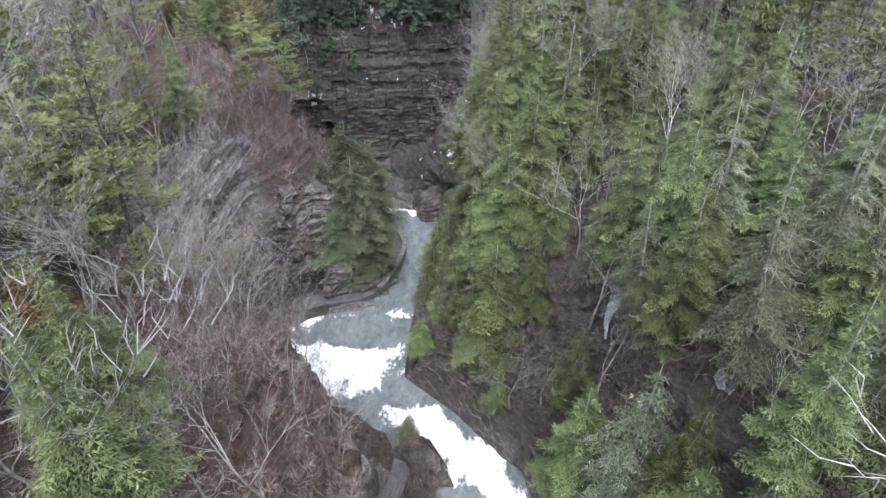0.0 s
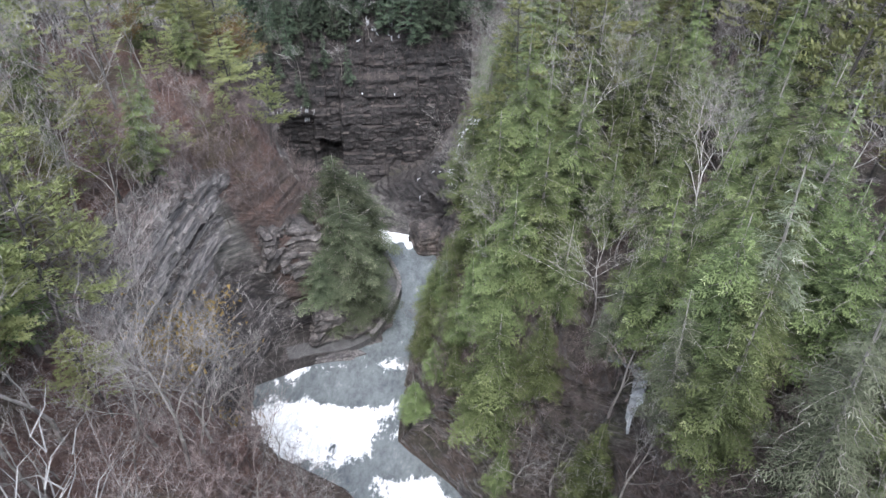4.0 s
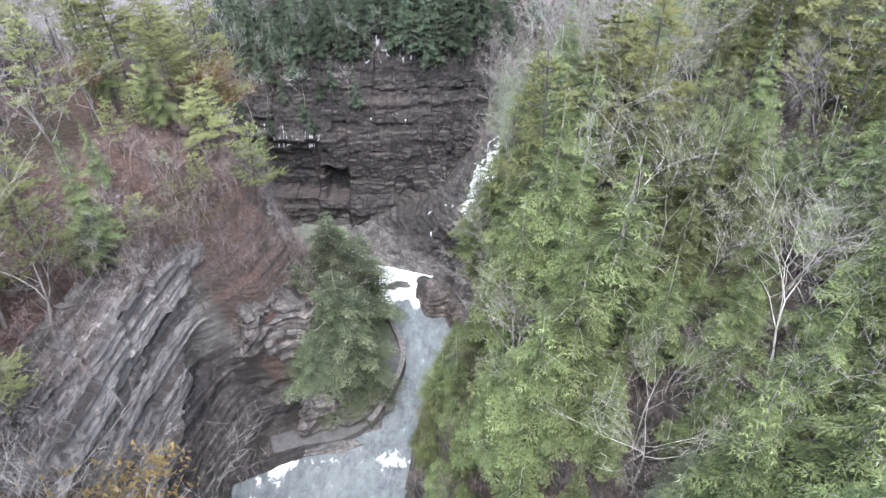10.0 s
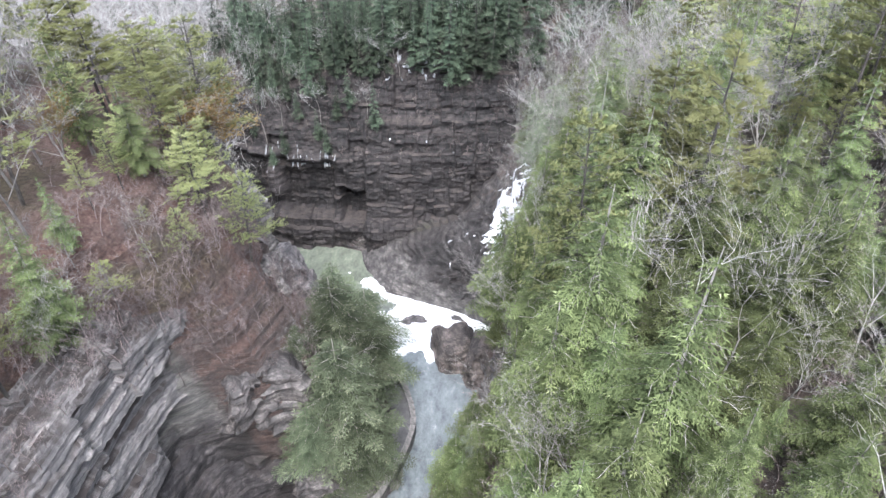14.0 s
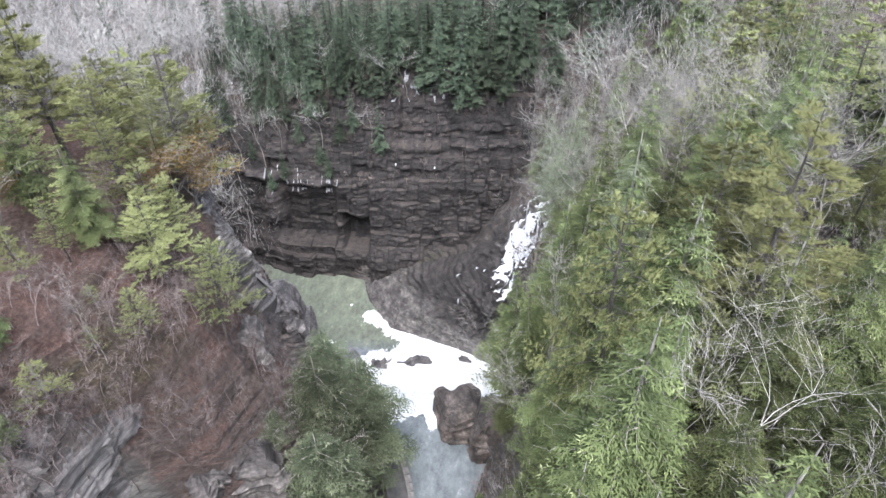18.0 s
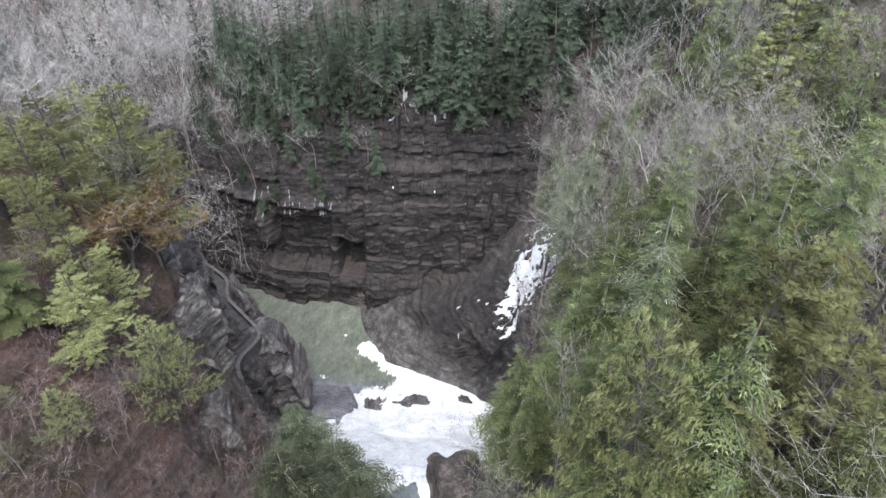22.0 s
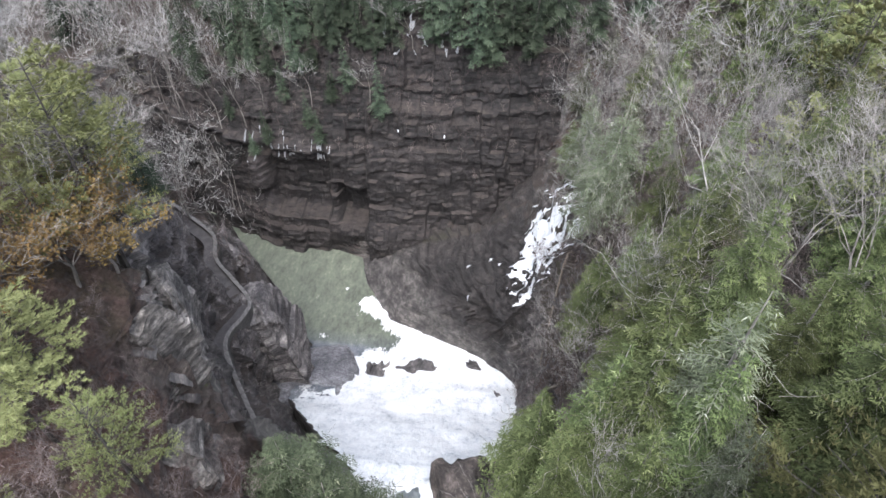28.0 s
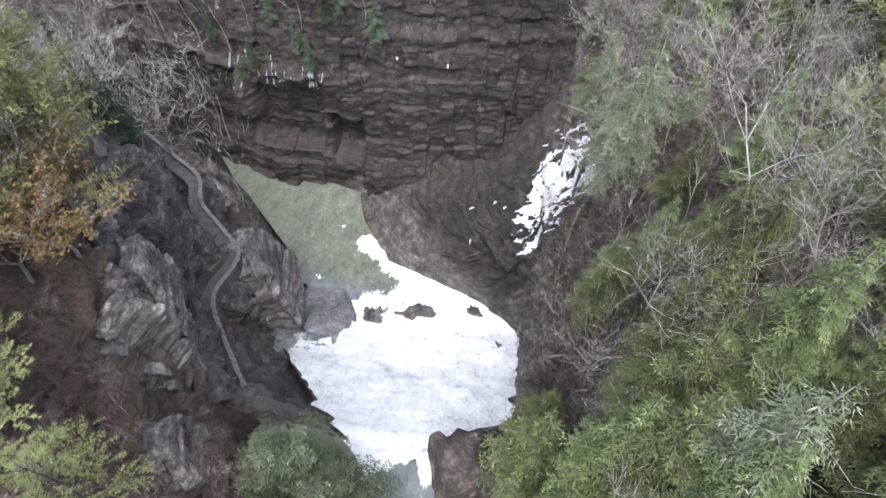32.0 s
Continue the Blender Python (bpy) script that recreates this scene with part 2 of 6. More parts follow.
def make_leaf(name, dark, light, pale=None):
    m, n, l, b = material(name, 0.95)
    b.inputs["Specular IOR Level"].default_value = 0.08
    g = n.new("ShaderNodeNewGeometry")
    o = n.new("ShaderNodeObjectInfo")
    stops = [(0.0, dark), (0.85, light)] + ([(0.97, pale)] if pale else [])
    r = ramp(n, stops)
    tip = n.new("ShaderNodeAttribute")  # inner sprays darkened as crown shade, young growth at the limb ends lighter
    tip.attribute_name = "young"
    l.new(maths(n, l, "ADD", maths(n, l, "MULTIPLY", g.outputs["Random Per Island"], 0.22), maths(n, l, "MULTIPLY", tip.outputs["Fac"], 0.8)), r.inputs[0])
    h = n.new("ShaderNodeHueSaturation")
    l.new(maths(n, l, "ADD", maths(n, l, "MULTIPLY", o.outputs["Random"], 0.035), 0.485), h.inputs["Hue"])
    l.new(maths(n, l, "ADD", maths(n, l, "MULTIPLY", o.outputs["Random"], 0.8), 0.58), h.inputs["Value"])
    h.inputs["Saturation"].default_value = 0.95
    l.new(r.outputs[0], h.inputs["Color"])
    l.new(h.outputs[0], b.inputs["Base Color"])
    tr = n.new("ShaderNodeBsdfTranslucent")
    l.new(h.outputs[0], tr.inputs[0])
    mx = n.new("ShaderNodeMixShader")
    mx.inputs[0].default_value = 0.16
    l.new(b.outputs[0], mx.inputs[1])
    l.new(tr.outputs[0], mx.inputs[2])
    l.new(mx.outputs[0], n["Material Output"].inputs["Surface"])
    return m


def make_bark(name, dark, light):
    m, n, l, b = material(name, 0.9)
    k = noise_tex(n, l, mapped(n, l, (1.6, 1.6, 0.5)), 1.5, 7, 0.7)
    o = n.new("ShaderNodeObjectInfo")
    r = ramp(n, [(0.36, dark), (0.64, light)])
    l.new(k.outputs[0], r.inputs[0])
    h = n.new("ShaderNodeHueSaturation")
    l.new(maths(n, l, "ADD", maths(n, l, "MULTIPLY", o.outputs["Random"], 0.5), 0.75), h.inputs["Value"])
    l.new(r.outputs[0], h.inputs["Color"])
    l.new(h.outputs[0], b.inputs["Base Color"])
    bump(n, l, b, k.outputs[0], 0.5, 0.05)
    return m


GROUND = make_ground()
WATER = make_water()
ROCK = make_rock("wet_shale", (0.040, 0.038, 0.040), (0.118, 0.113, 0.115), (0.26, 0.252, 0.25), 0.6)
PALE_ROCK = make_rock("pale_shale", (0.055, 0.053, 0.051), (0.165, 0.16, 0.152), (0.36, 0.35, 0.335), 0.85)
BROWN_ROCK = make_rock("brown_shale", (0.020, 0.018, 0.016), (0.062, 0.053, 0.048), (0.14, 0.123, 0.112), 0.75)
DARK_ROCK = make_rock("dark_shale", (0.022, 0.021, 0.021), (0.066, 0.061, 0.060), (0.16, 0.152, 0.148), 0.65)
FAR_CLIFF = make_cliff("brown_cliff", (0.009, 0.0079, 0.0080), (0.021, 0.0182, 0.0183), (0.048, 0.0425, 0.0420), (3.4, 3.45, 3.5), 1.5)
COVE_CLIFF = make_cliff("cove_shale", (0.030, 0.028, 0.029), (0.080, 0.075, 0.076), (0.18, 0.172, 0.170), (2.45, 2.47, 2.38), 2.6)
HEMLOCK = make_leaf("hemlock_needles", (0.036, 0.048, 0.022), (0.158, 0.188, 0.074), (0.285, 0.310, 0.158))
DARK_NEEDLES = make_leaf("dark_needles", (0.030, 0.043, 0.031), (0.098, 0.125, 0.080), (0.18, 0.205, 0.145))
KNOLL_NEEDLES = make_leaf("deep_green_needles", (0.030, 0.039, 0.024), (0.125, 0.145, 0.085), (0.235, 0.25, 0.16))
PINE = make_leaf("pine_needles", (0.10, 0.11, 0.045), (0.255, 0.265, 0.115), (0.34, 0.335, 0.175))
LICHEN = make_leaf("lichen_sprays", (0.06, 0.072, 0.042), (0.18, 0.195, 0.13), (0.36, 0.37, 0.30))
RUSSET = make_leaf("russet_leaves", (0.075, 0.045, 0.020), (0.225, 0.145, 0.052), (0.30, 0.215, 0.085))
BARK = make_bark("grey_bark", (0.09, 0.08, 0.072), (0.28, 0.26, 0.24))
DARK_BARK = make_bark("dark_bark", (0.022, 0.019, 0.017), (0.085, 0.076, 0.068))
WHITE_BARK = make_bark("white_bark", (0.19, 0.18, 0.165), (0.50, 0.485, 0.455))
# far twigs: lighter than the near ones, distance haze put into their colour
HAZE_TWIG = make_bark("haze_lightened_twigs", (0.17, 0.162, 0.157), (0.40, 0.388, 0.378))
BRUSH_TWIG = make_bark("red_brown_twigs", (0.092, 0.068, 0.064), (0.275, 0.225, 0.214))
DARK_TWIG = make_bark("dark_brown_twigs", (0.040, 0.030, 0.027), (0.135, 0.106, 0.098))
TWIG = make_bark("brown_twigs", (0.125, 0.114, 0.106), (0.31, 0.29, 0.278))
PALE_TWIG = make_bark("pale_twigs", (0.125, 0.115, 0.10), (0.30, 0.285, 0.255))


# ---------------------------------------------------------------- helpers
def mesh_object(name, verts, faces, mat, parent=None, label="", smooth=False):
    me = bpy.data.meshes.new(name)
    me.from_pydata([tuple(v) for v in verts], [], [tuple(f) for f in faces])
    me.materials.append(mat)
    if smooth:
        me.polygons.foreach_set("use_smooth", [True] * len(me.polygons))
    ob = new(name, me)
    if parent is not None:
        ob.parent = parent
    if label:
        ob["label"] = label
    return ob


def fbm(x, y, z, octaves=4):
    return noise.fractal(Vector((x, y, z)), 0.9, 2.1, octaves)


# ---------------------------------------------------------------- the gorge, as cross sections
# each: y; then (x, z) from the far left over the left rim, the river's two edges and the right rim to the far right
SECTIONS = []


def section(y, *nodes):
    left, right = nodes[0], nodes[-1]
    SECTIONS.append((y, [(left[0] - 1400, left[1] + 30), *nodes, (right[0] + 1400, right[1] + 30)]))


section(-1400, (-150, 60), (-60, 48), (-30, 40), (-14, 32), (-6, 18), (-2, 8), (2, 4), (11, 4), (14, 12), (20, 30), (40, 38), (80, 44), (160, 50))
section(-30, (-150, 56), (-60, 46), (-30, 40), (-14, 32), (-6, 18), (-2, 8), (2, 4), (11, 4), (14, 12), (20, 28), (36, 34), (80, 42), (160, 50))
section(20, (-150, 52), (-60, 44), (-24, 37), (-12, 32), (-4, 20), (0, 9), (3, 4), (12, 4), (14, 14), (18, 28), (30, 33), (70, 40), (160, 48))
section(28, (-150, 50), (-60, 42), (-24, 35), (-10.5, 29), (-6, 17), (-3, 7), (1, 3.5), (10, 3.5), (12, 14), (15, 27), (28, 33), (70, 40), (160, 48))
section(36, (-150, 48), (-60, 40), (-26, 33), (-14, 25), (-9, 14), (-4, 5), (-1, 3), (8, 3), (10.5, 12), (14, 26), (28, 33), (68, 39), (160, 47))
section(44, (-150, 46), (-60, 38), (-31, 30), (-25, 24), (-22, 10), (-17.5, 3), (-9, 2), (1.5, 2), (4, 8), (9.5, 20), (20, 29), (65, 38), (160, 46))
section(50, (-150, 45), (-60, 37), (-32, 30), (-27.2, 23.5), (-26, 12), (-24.5, 4), (-20.3, 1.3), (-4.5, 1.3), (-2, 6), (7, 20), (18, 29), (60, 37), (160, 45))
section(58, (-150, 45), (-60, 37), (-31, 30), (-27.0, 25.3), (-26.4, 16), (-25.4, 5), (-21.8, 0.9), (-4.3, 0.9), (-1.5, 5), (6, 19), (15, 28), (60, 37), (160, 45))
section(64, (-150, 44), (-60, 36), (-30, 31), (-26.2, 24.5), (-24.4, 13), (-21.5, 2.0), (-11, 0.6), (-3.6, 0.6), (-1, 5), (5, 19), (14, 28), (60, 37), (160, 45))
section(70, (-150, 44), (-60, 36), (-27.5, 32), (-21, 21), (-14.5, 10), (-10.2, 1.5), (-7.3, 0.4), (-3, 0.4), (-0.5, 4), (4.5, 17), (13, 27), (60, 37), (160, 45))
section(76, (-150, 44), (-60, 36), (-27, 32), (-20, 23), (-13, 9), (-8.3, 1.4), (-5.7, 0.2), (-0.2, 0.2), (1.5, 4), (5, 18), (13, 28), (60, 37), (160, 45))
section(82, (-150, 44), (-60, 36), (-29, 32), (-24.5, 25), (-16, 9), (-10.6, 1.3), (-8.1, 0.2), (1.5, 0.2), (2.8, 5), (5.5, 20), (13, 29), (60, 37), (160, 45))
section(88, (-150, 43), (-60, 36), (-31, 30), (-25, 25), (-21.3, 6), (-14.5, 1.3), (-11.6, -0.2), (-4.4, -0.2), (2.5, 3), (5.5, 20), (12, 29), (60, 37), (160, 45))
section(91, (-150, 43), (-60, 35), (-32, 29), (-26.2, 24.5), (-23.8, 5), (-20, 1), (-15.2, -1.6), (-3.4, -2.0), (3.5, 0.5), (6.5, 18), (12, 28), (60, 37), (160, 45))
section(96, (-150, 42), (-60, 34), (-34, 29), (-29.5, 21), (-27.5, 3), (-23.5, -2), (-19.5, -7.4), (3, -6.9), (5, -3), (8, 12), (14, 26), (60, 37), (160, 45))
section(104, (-150, 41), (-60, 33), (-40, 27), (-34.5, 17), (-33, 2), (-29.5, -9), (-26.8, -15.6), (3.8, -14.7), (5.2, -10), (9, 9), (16, 23), (60, 36), (160, 45))
section(112, (-150, 40), (-72, 32), (-49, 26), (-39.5, 12), (-33.5, -4), (-30.3, -14), (-28.3, -20.4), (4, -20), (5.0, -15), (9.5, 8), (17, 20), (60, 36), (160, 45))
section(114.5, (-150, 40), (-80, 31), (-56, 23), (-44, 7), (-35.5, -5.5), (-31, -16), (-29.2, -21.8), (2.5, -21), (4.2, -15), (9.5, 7.5), (18, 19), (60, 36), (160, 45))
section(118, (-150, 38), (-96, 28), (-72, 14), (-51, -1), (-38.5, -7), (-31, -17), (-29, -23.2), (-2, -22), (2.5, -14), (9.5, 7), (19, 18), (60, 35), (160, 45))
section(124, (-150, 36), (-112, 22), (-88, 4), (-62, -7.5), (-45, -9.8), (-35.5, -16), (-33, -23.4), (-17, -23.2), (-6, -16), (4, -8), (13, 6), (24, 18), (160, 45))
section(131, (-160, 34), (-126, 18), (-100, 0), (-72, -11), (-53, -12), (-43, -17), (-40, -23.4), (-22.5, -23.4), (-14, -18), (-2, -12), (8, 2), (20, 17), (160, 45))
section(137, (-200, 34), (-140, 16), (-112, -2), (-84, -13), (-62, -14), (-51, -17), (-46.5, -23.4), (-25, -23.4), (-20, -20), (-4, -14), (9, 3), (22, 18), (160, 45))
section(143, (-230, 34), (-160, 16), (-128, -4), (-100, -14), (-76, -15), (-58, -18), (-51.5, -23.4), (-46.5, -23.4), (-40, -17), (-4, -15), (8, 0), (22, 18), (160, 45))
section(146, (-260, 38), (-160, 30), (-125, 18), (-110, 0), (-90, -13), (-70, -19), (-62, -23.4), (-54, -23.4), (-44, -6), (-2, -6), (8, 4), (22, 20), (160, 45))
section(149, (-320, 38), (-210, 30), (-175, 18), (-160, -2), (-130, -14), (-100, -19), (-90, -23.4), (-72, -23.4), (-47, 0), (-3, 3), (8.5, 9), (23, 21.5), (160, 45))
section(152, (-380, 36), (-270, 28), (-235, 16), (-220, -4), (-190, -16), (-165, -20), (-150, -23.4), (-105, -22.8), (-52, 5), (-4, 13), (9, 15), (24, 23), (160, 45))
section(155, (-420, 36), (-330, 28), (-295, 16), (-280, -4), (-266, -16), (-256, -21), (-250, -23.4), (-150, -22), (-60, 7), (-4, 16.5), (10, 20), (26, 25), (160, 45))
section(175, (-480, 36), (-390, 28), (-350, 15), (-330, -4), (-316, -15), (-306, -21), (-300, -23.6), (-190, -22), (-75, 6), (-4, 20), (12, 24), (32, 30), (160, 45))
section(230, (-560, 40), (-460, 30), (-420, 15), (-390, -4), (-376, -15), (-366, -21), (-360, -24), (-300, -22), (-120, 8), (-20, 24), (12, 29), (45, 36), (160, 48))
section(330, (-700, 50), (-600, 40), (-540, 25), (-490, 0), (-470, -12), (-462, -20), (-455, -25), (-400, -20), (-200, 16), (-40, 28), (12, 34), (60, 40), (160, 50))
section(2200, (-1400, 160), (-1200, 130), (-1000, 90), (-900, 60), (-800, 40), (-700, 30), (-600, 30), (-500, 30), (-300, 50), (-40, 80), (12, 90), (60, 100), (160, 110))

SPLITS = (3, 10, 20, 22, 52, 16, 16, 28, 18, 84, 26, 22, 10, 3)  # steps between the nodes of a section


def lofted(first, last, y0, y1, fine, coarse, rise):
    """Rows of points over the sections between two of their nodes."""
    rows = []
    for (ya, a), (yb, b) in zip(SECTIONS, SECTIONS[1:]):
        if yb <= y0 or ya >= y1:
            continue
        drop = max(abs(p[1] - q[1]) for p, q in zip(a[first:last + 1], b[first:last + 1]))
        near = ya >= 15 and yb <= 180
        count = max(1, int((yb - ya) / (fine if near else coarse)), int(drop / rise) if near else 1)
        for k in range(count):
            u = k / count
            y = ya + (yb - ya) * u
            if not y0 <= y < y1:
                continue
            row = []
            nodes = [(p[0] + (q[0] - p[0]) * u, p[1] + (q[1] - p[1]) * u) for p, q in zip(a, b)]
            for i in range(first, last):
                for s in range(SPLITS[i]):
                    w = s / SPLITS[i]
                    row.append((i, w, nodes[i][0] + (nodes[i + 1][0] - nodes[i][0]) * w, y,
                                nodes[i][1] + (nodes[i + 1][1] - nodes[i][1]) * w))
            row.append((last - 1, 1.0, nodes[last][0], y, nodes[last][1]))
            rows.append(row)
    return rows


# ---- the walkways, for which the slope is cut
def dense(points, step):
    """The line through the points, rounded, at even steps."""
    pts = [Vector(p) for p in points]
    out = []
    for i in range(len(pts) - 1):
        p0, p1, p2, p3 = pts[max(0, i - 1)], pts[i], pts[i + 1], pts[min(len(pts) - 1, i + 2)]
        n = max(1, int((p2 - p1).length / step))
        for k in range(n):
            t = k / n
            out.append(0.5 * ((2 * p1) + (p2 - p0) * t + (2 * p0 - 5 * p1 + 4 * p2 - p3) * t * t + (3 * p1 - p0 - 3 * p2 + p3) * t ** 3))
    return out + [pts[-1]]


def offset_line(points, d):
    """The line shifted to its right by d in the plan."""
    out = []
    for i, p in enumerate(points):
        a, b = Vector(points[max(0, i - 1)]), Vector(points[min(len(points) - 1, i + 1)])
        t = (b - a)
        t.z = 0
        t.normalize()
        out.append(Vector(p) + Vector((t.y, -t.x, 0)) * d)
    return out


upper = dense(((-18.8, 62.3, 1.9), (-15.5, 63.6, 1.7), (-12.2, 64.4, 1.6), (-9.7, 66.2, 1.5), (-8.4, 69.0, 1.4), (-7.2, 72.8, 1.3), (-6.9, 76.0, 1.3), (-8.0, 79.3, 1.3),
               (-9.9, 83.0, 1.3), (-12.3, 86.0, 1.3), (-15.0, 88.2, 1.3), (-18.2, 88.4, 1.35), (-20.2, 87.6, 1.5)), 0.8)
lower_wall = dense(((-19.6, 88.0, 1.2), (-22.0, 90.8, 1.0), (-24.5, 93.7, 0.5), (-27.2, 97.0, -0.3), (-29.5, 100.0, -1.0), (-30.8, 102.0, -1.6), (-31.2, 104.2, -2.0), (-30.9, 107.0, -2.9),
                    (-31.3, 110.3, -4.0), (-34.5, 113.4, -4.2), (-38.6, 117.1, -4.3), (-40.4, 121.0, -4.2), (-44.8, 123.9, -4.0), (-51.0, 128.0, -4.6)), 0.9)
lower = offset_line(lower_wall, -0.95)
near_path = dense(((-5.6, 31.0, 4.2), (-4.4, 34.5, 3.9), (-4.0, 38.0, 3.6), (-5.2, 41.0, 3.4)), 0.8)
CUTS = [np.array([tuple(p) for p in line]) for line in (upper, near_path)]


def shelf(x, y, z):
    """The ground's height once the walkways are cut into it."""
    for line in CUTS:
        d2 = (line[:, 0] - x) ** 2 + (line[:, 1] - y) ** 2
        k = int(d2.argmin())
        d = math.sqrt(d2[k])
        if d < 7.0:
            off = max(0.0, d - 1.3)
            level = line[k, 2]
            z = min(z, level + off * 7.0) if z > level else max(z, level - off * 2.2)
    return z


RIVER_L, RIVER_R = 7, 8  # the nodes of the river's edges


def build_ground():
    rows = lofted(0, 14, -1401, 2300, 0.62, 12.0, 0.5)
    width = len(rows[0])
    grid = np.array([[p[2:] for p in row] for row in rows])
    # steepness from the loft itself, and the way that a face looks
    du = np.gradient(grid, axis=1)
    dv = np.gradient(grid, axis=0)
    nrm = np.cross(du, dv)
    nrm /= np.linalg.norm(nrm, axis=2, keepdims=True) + 1e-9
    verts, bare = [], []
    for j, row in enumerate(rows):
        for i, (node, w, x, y, z) in enumerate(row):
            n = nrm[j, i]
            steep = min(1.0, max(0.0, (0.93 - abs(n[2])) / 0.35))
            near = -40 < y < 190 and -130 < x < 130
            v = Vector((x, y, z))
            if node == 7:  # the river bed
                v.z -= 0.5 + 1.0 * math.sin(math.pi * w)
                if near:
                    v.z += 0.35 * fbm(x * 0.4, y * 0.4, 3.0, 3)
            elif near:
                big = fbm(x * 0.09, y * 0.09, z * 0.09)
                mid = fbm(x * 0.33 + 7, y * 0.33, z * 0.5)
                bed = noise.noise(Vector((x * 0.05, y * 0.05, z * 1.15))) + 0.6 * noise.noise(Vector((x * 0.12, y * 0.12, z * 2.3)))
                wx, wz = x + 2.0 * big, z + 0.8 * mid
                step = noise.cell(Vector((wx * 0.16 + 3, y * 0.16, wz * 0.30))) + 0.5 * noise.cell(Vector((wx * 0.45, y * 0.45 + 9, wz * 0.85))) - 0.75
                jut = noise.noise(Vector((x * 0.9, y * 0.9, z * 1.6)))
                if x < -14 and 44 < y < 78 and z > 8:  # straight thin beds
                    bed = 1.3 * noise.noise(Vector((0.3, y * 0.01, z * 0.9))) + noise.noise(Vector((5.0, y * 0.02, z * 1.7)))
                    push = steep * (0.35 * big + 0.1 * mid + 0.34 * bed + 0.12 * jut)
                elif y > 138:  # a sheer wall with upright joints and ledges
                    joint = noise.cell(Vector((x * 0.21 + 0.6 * mid, 3.0, z * 0.05 + 0.4 * big))) + 0.6 * noise.cell(Vector((x * 0.55, 8.0, z * 0.14 + 0.5 * mid))) - 0.8
                    ledge = noise.noise(Vector((x * 0.02, 1.0, z * 0.55))) + 0.6 * noise.noise(Vector((x * 0.04, 4.0, z * 1.5)))
                    push = steep * (0.8 * noise.noise(Vector((x * 0.12, 5.0, z * 0.05))) + 0.6 * joint + 0.12 * ledge + 0.07 * jut + 0.1 * mid)
                else:
                    push = steep * (0.9 * big + 0.6 * mid + 0.12 * bed + 0.9 * step + 0.3 * jut)
                edge = min(1.0, abs(node + w - 7.5) * 1.2 - 0.5)
                push *= max(0.15, min(1.0, edge))
                v += Vector(n) * push
                v.z += (1 - steep) * (0.9 * big + 0.25 * mid) * max(0.0, min(1.0, (abs(node + w - 7.5) - 0.6)))
            if node in (8, 9) and 116 < y < 140 and v.z < -8:  # worn beds, like steps
                q = (v.z + 0.14 * x + 0.7 * fbm(x * 0.1, y * 0.1, 2.0, 2)) / 0.9
                v.z -= 0.9 * (0.45 + 0.5 * noise.noise(Vector((x * 0.25, y * 0.25, 8.0)))) * (q - math.floor(q) - 0.5)
            if node in (3, 4, 5, 6) and 92 < y < 133 and x < -14:  # lies behind the bare shale slope
                v.z -= 5.0 * max(0.0, min(1.0, (14 - z) / 4)) * min(1.0, (y - 92) / 3, (133 - y) / 4)
            if near and node != 7:
                v.z = shelf(v.x, v.y, v.z)
            verts.append(v)
            rocky = pale = brown = soil = 0.0
            if 97 < y < 139 and x < 6 and z < 12:
                rocky = min(1.0, (12 - z) / 4) * (1.0 if x < -16 or z < -6 else 0.4)
            if node in (5, 6) and 50 < y < 97 and z < 17:
                rocky = 0.85 if y < 68 else 0.35
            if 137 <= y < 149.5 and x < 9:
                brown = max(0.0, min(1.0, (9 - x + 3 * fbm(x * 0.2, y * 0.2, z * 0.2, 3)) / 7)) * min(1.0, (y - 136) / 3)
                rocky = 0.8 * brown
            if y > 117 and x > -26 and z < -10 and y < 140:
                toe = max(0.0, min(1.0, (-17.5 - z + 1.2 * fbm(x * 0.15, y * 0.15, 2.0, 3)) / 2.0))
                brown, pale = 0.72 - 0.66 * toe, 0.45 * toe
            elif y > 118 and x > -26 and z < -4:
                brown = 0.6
            if x < -16 and 46 < y < 70 and 13 < z < 24:
                pale = min(1.0, (24 - z) / 2, (z - 13) / 3, (70 - y) / 5)
            if x < -19 and 44 < y < 99:
                soil = max(0.0, min(1.0, (z - 21.5) / 2))
            if x < -9 and 66 < y < 90 and z > 4.5:
                soil = max(soil, 0.8)
            if x < -3 and y < 44 and z > 11:
                soil = max(0.0, min(1.0, (z - 11) / 5))
            if x > 4 and z > 4 and y < 116:
                soil = 0.55
            if 96 < y < 137 and x < -15 and z < 16:
                pale = 0.6 if z > -12 else 0.8
            if x < -20 and 84 < y < 99 and 12 < z < 24.5:
                pale = 1.0
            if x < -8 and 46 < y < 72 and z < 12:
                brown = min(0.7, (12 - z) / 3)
            if x < -18 and 86 < y < 98 and z <= 12.5:
                rocky, pale = 0.9, 0.75
            if 96 < y < 137 and x < -15 and z < 22:
                rocky, pale = max(rocky, 0.7), 0.3
            if x < -4 and y < 40:
                pale = 0.6
            rocky = max(rocky, pale if y > 42 else 0.0)
            bare.append((rocky, pale, brown, soil))
    faces = [(j * width + i, j * width + i + 1, (j + 1) * width + i + 1, (j + 1) * width + i)
             for j in range(len(rows) - 1) for i in range(width - 1)]
    ob = mesh_object("ground", verts, faces, GROUND)
    ob.data.polygons.foreach_set("use_smooth", [abs(p.normal.z) > 0.75 for p in ob.data.polygons])
    for k, name in enumerate(("bare", "pale", "brown", "soil")):
        ob.data.attributes.new(name, "FLOAT", "POINT").data.foreach_set("value", [q[k] for q in bare])
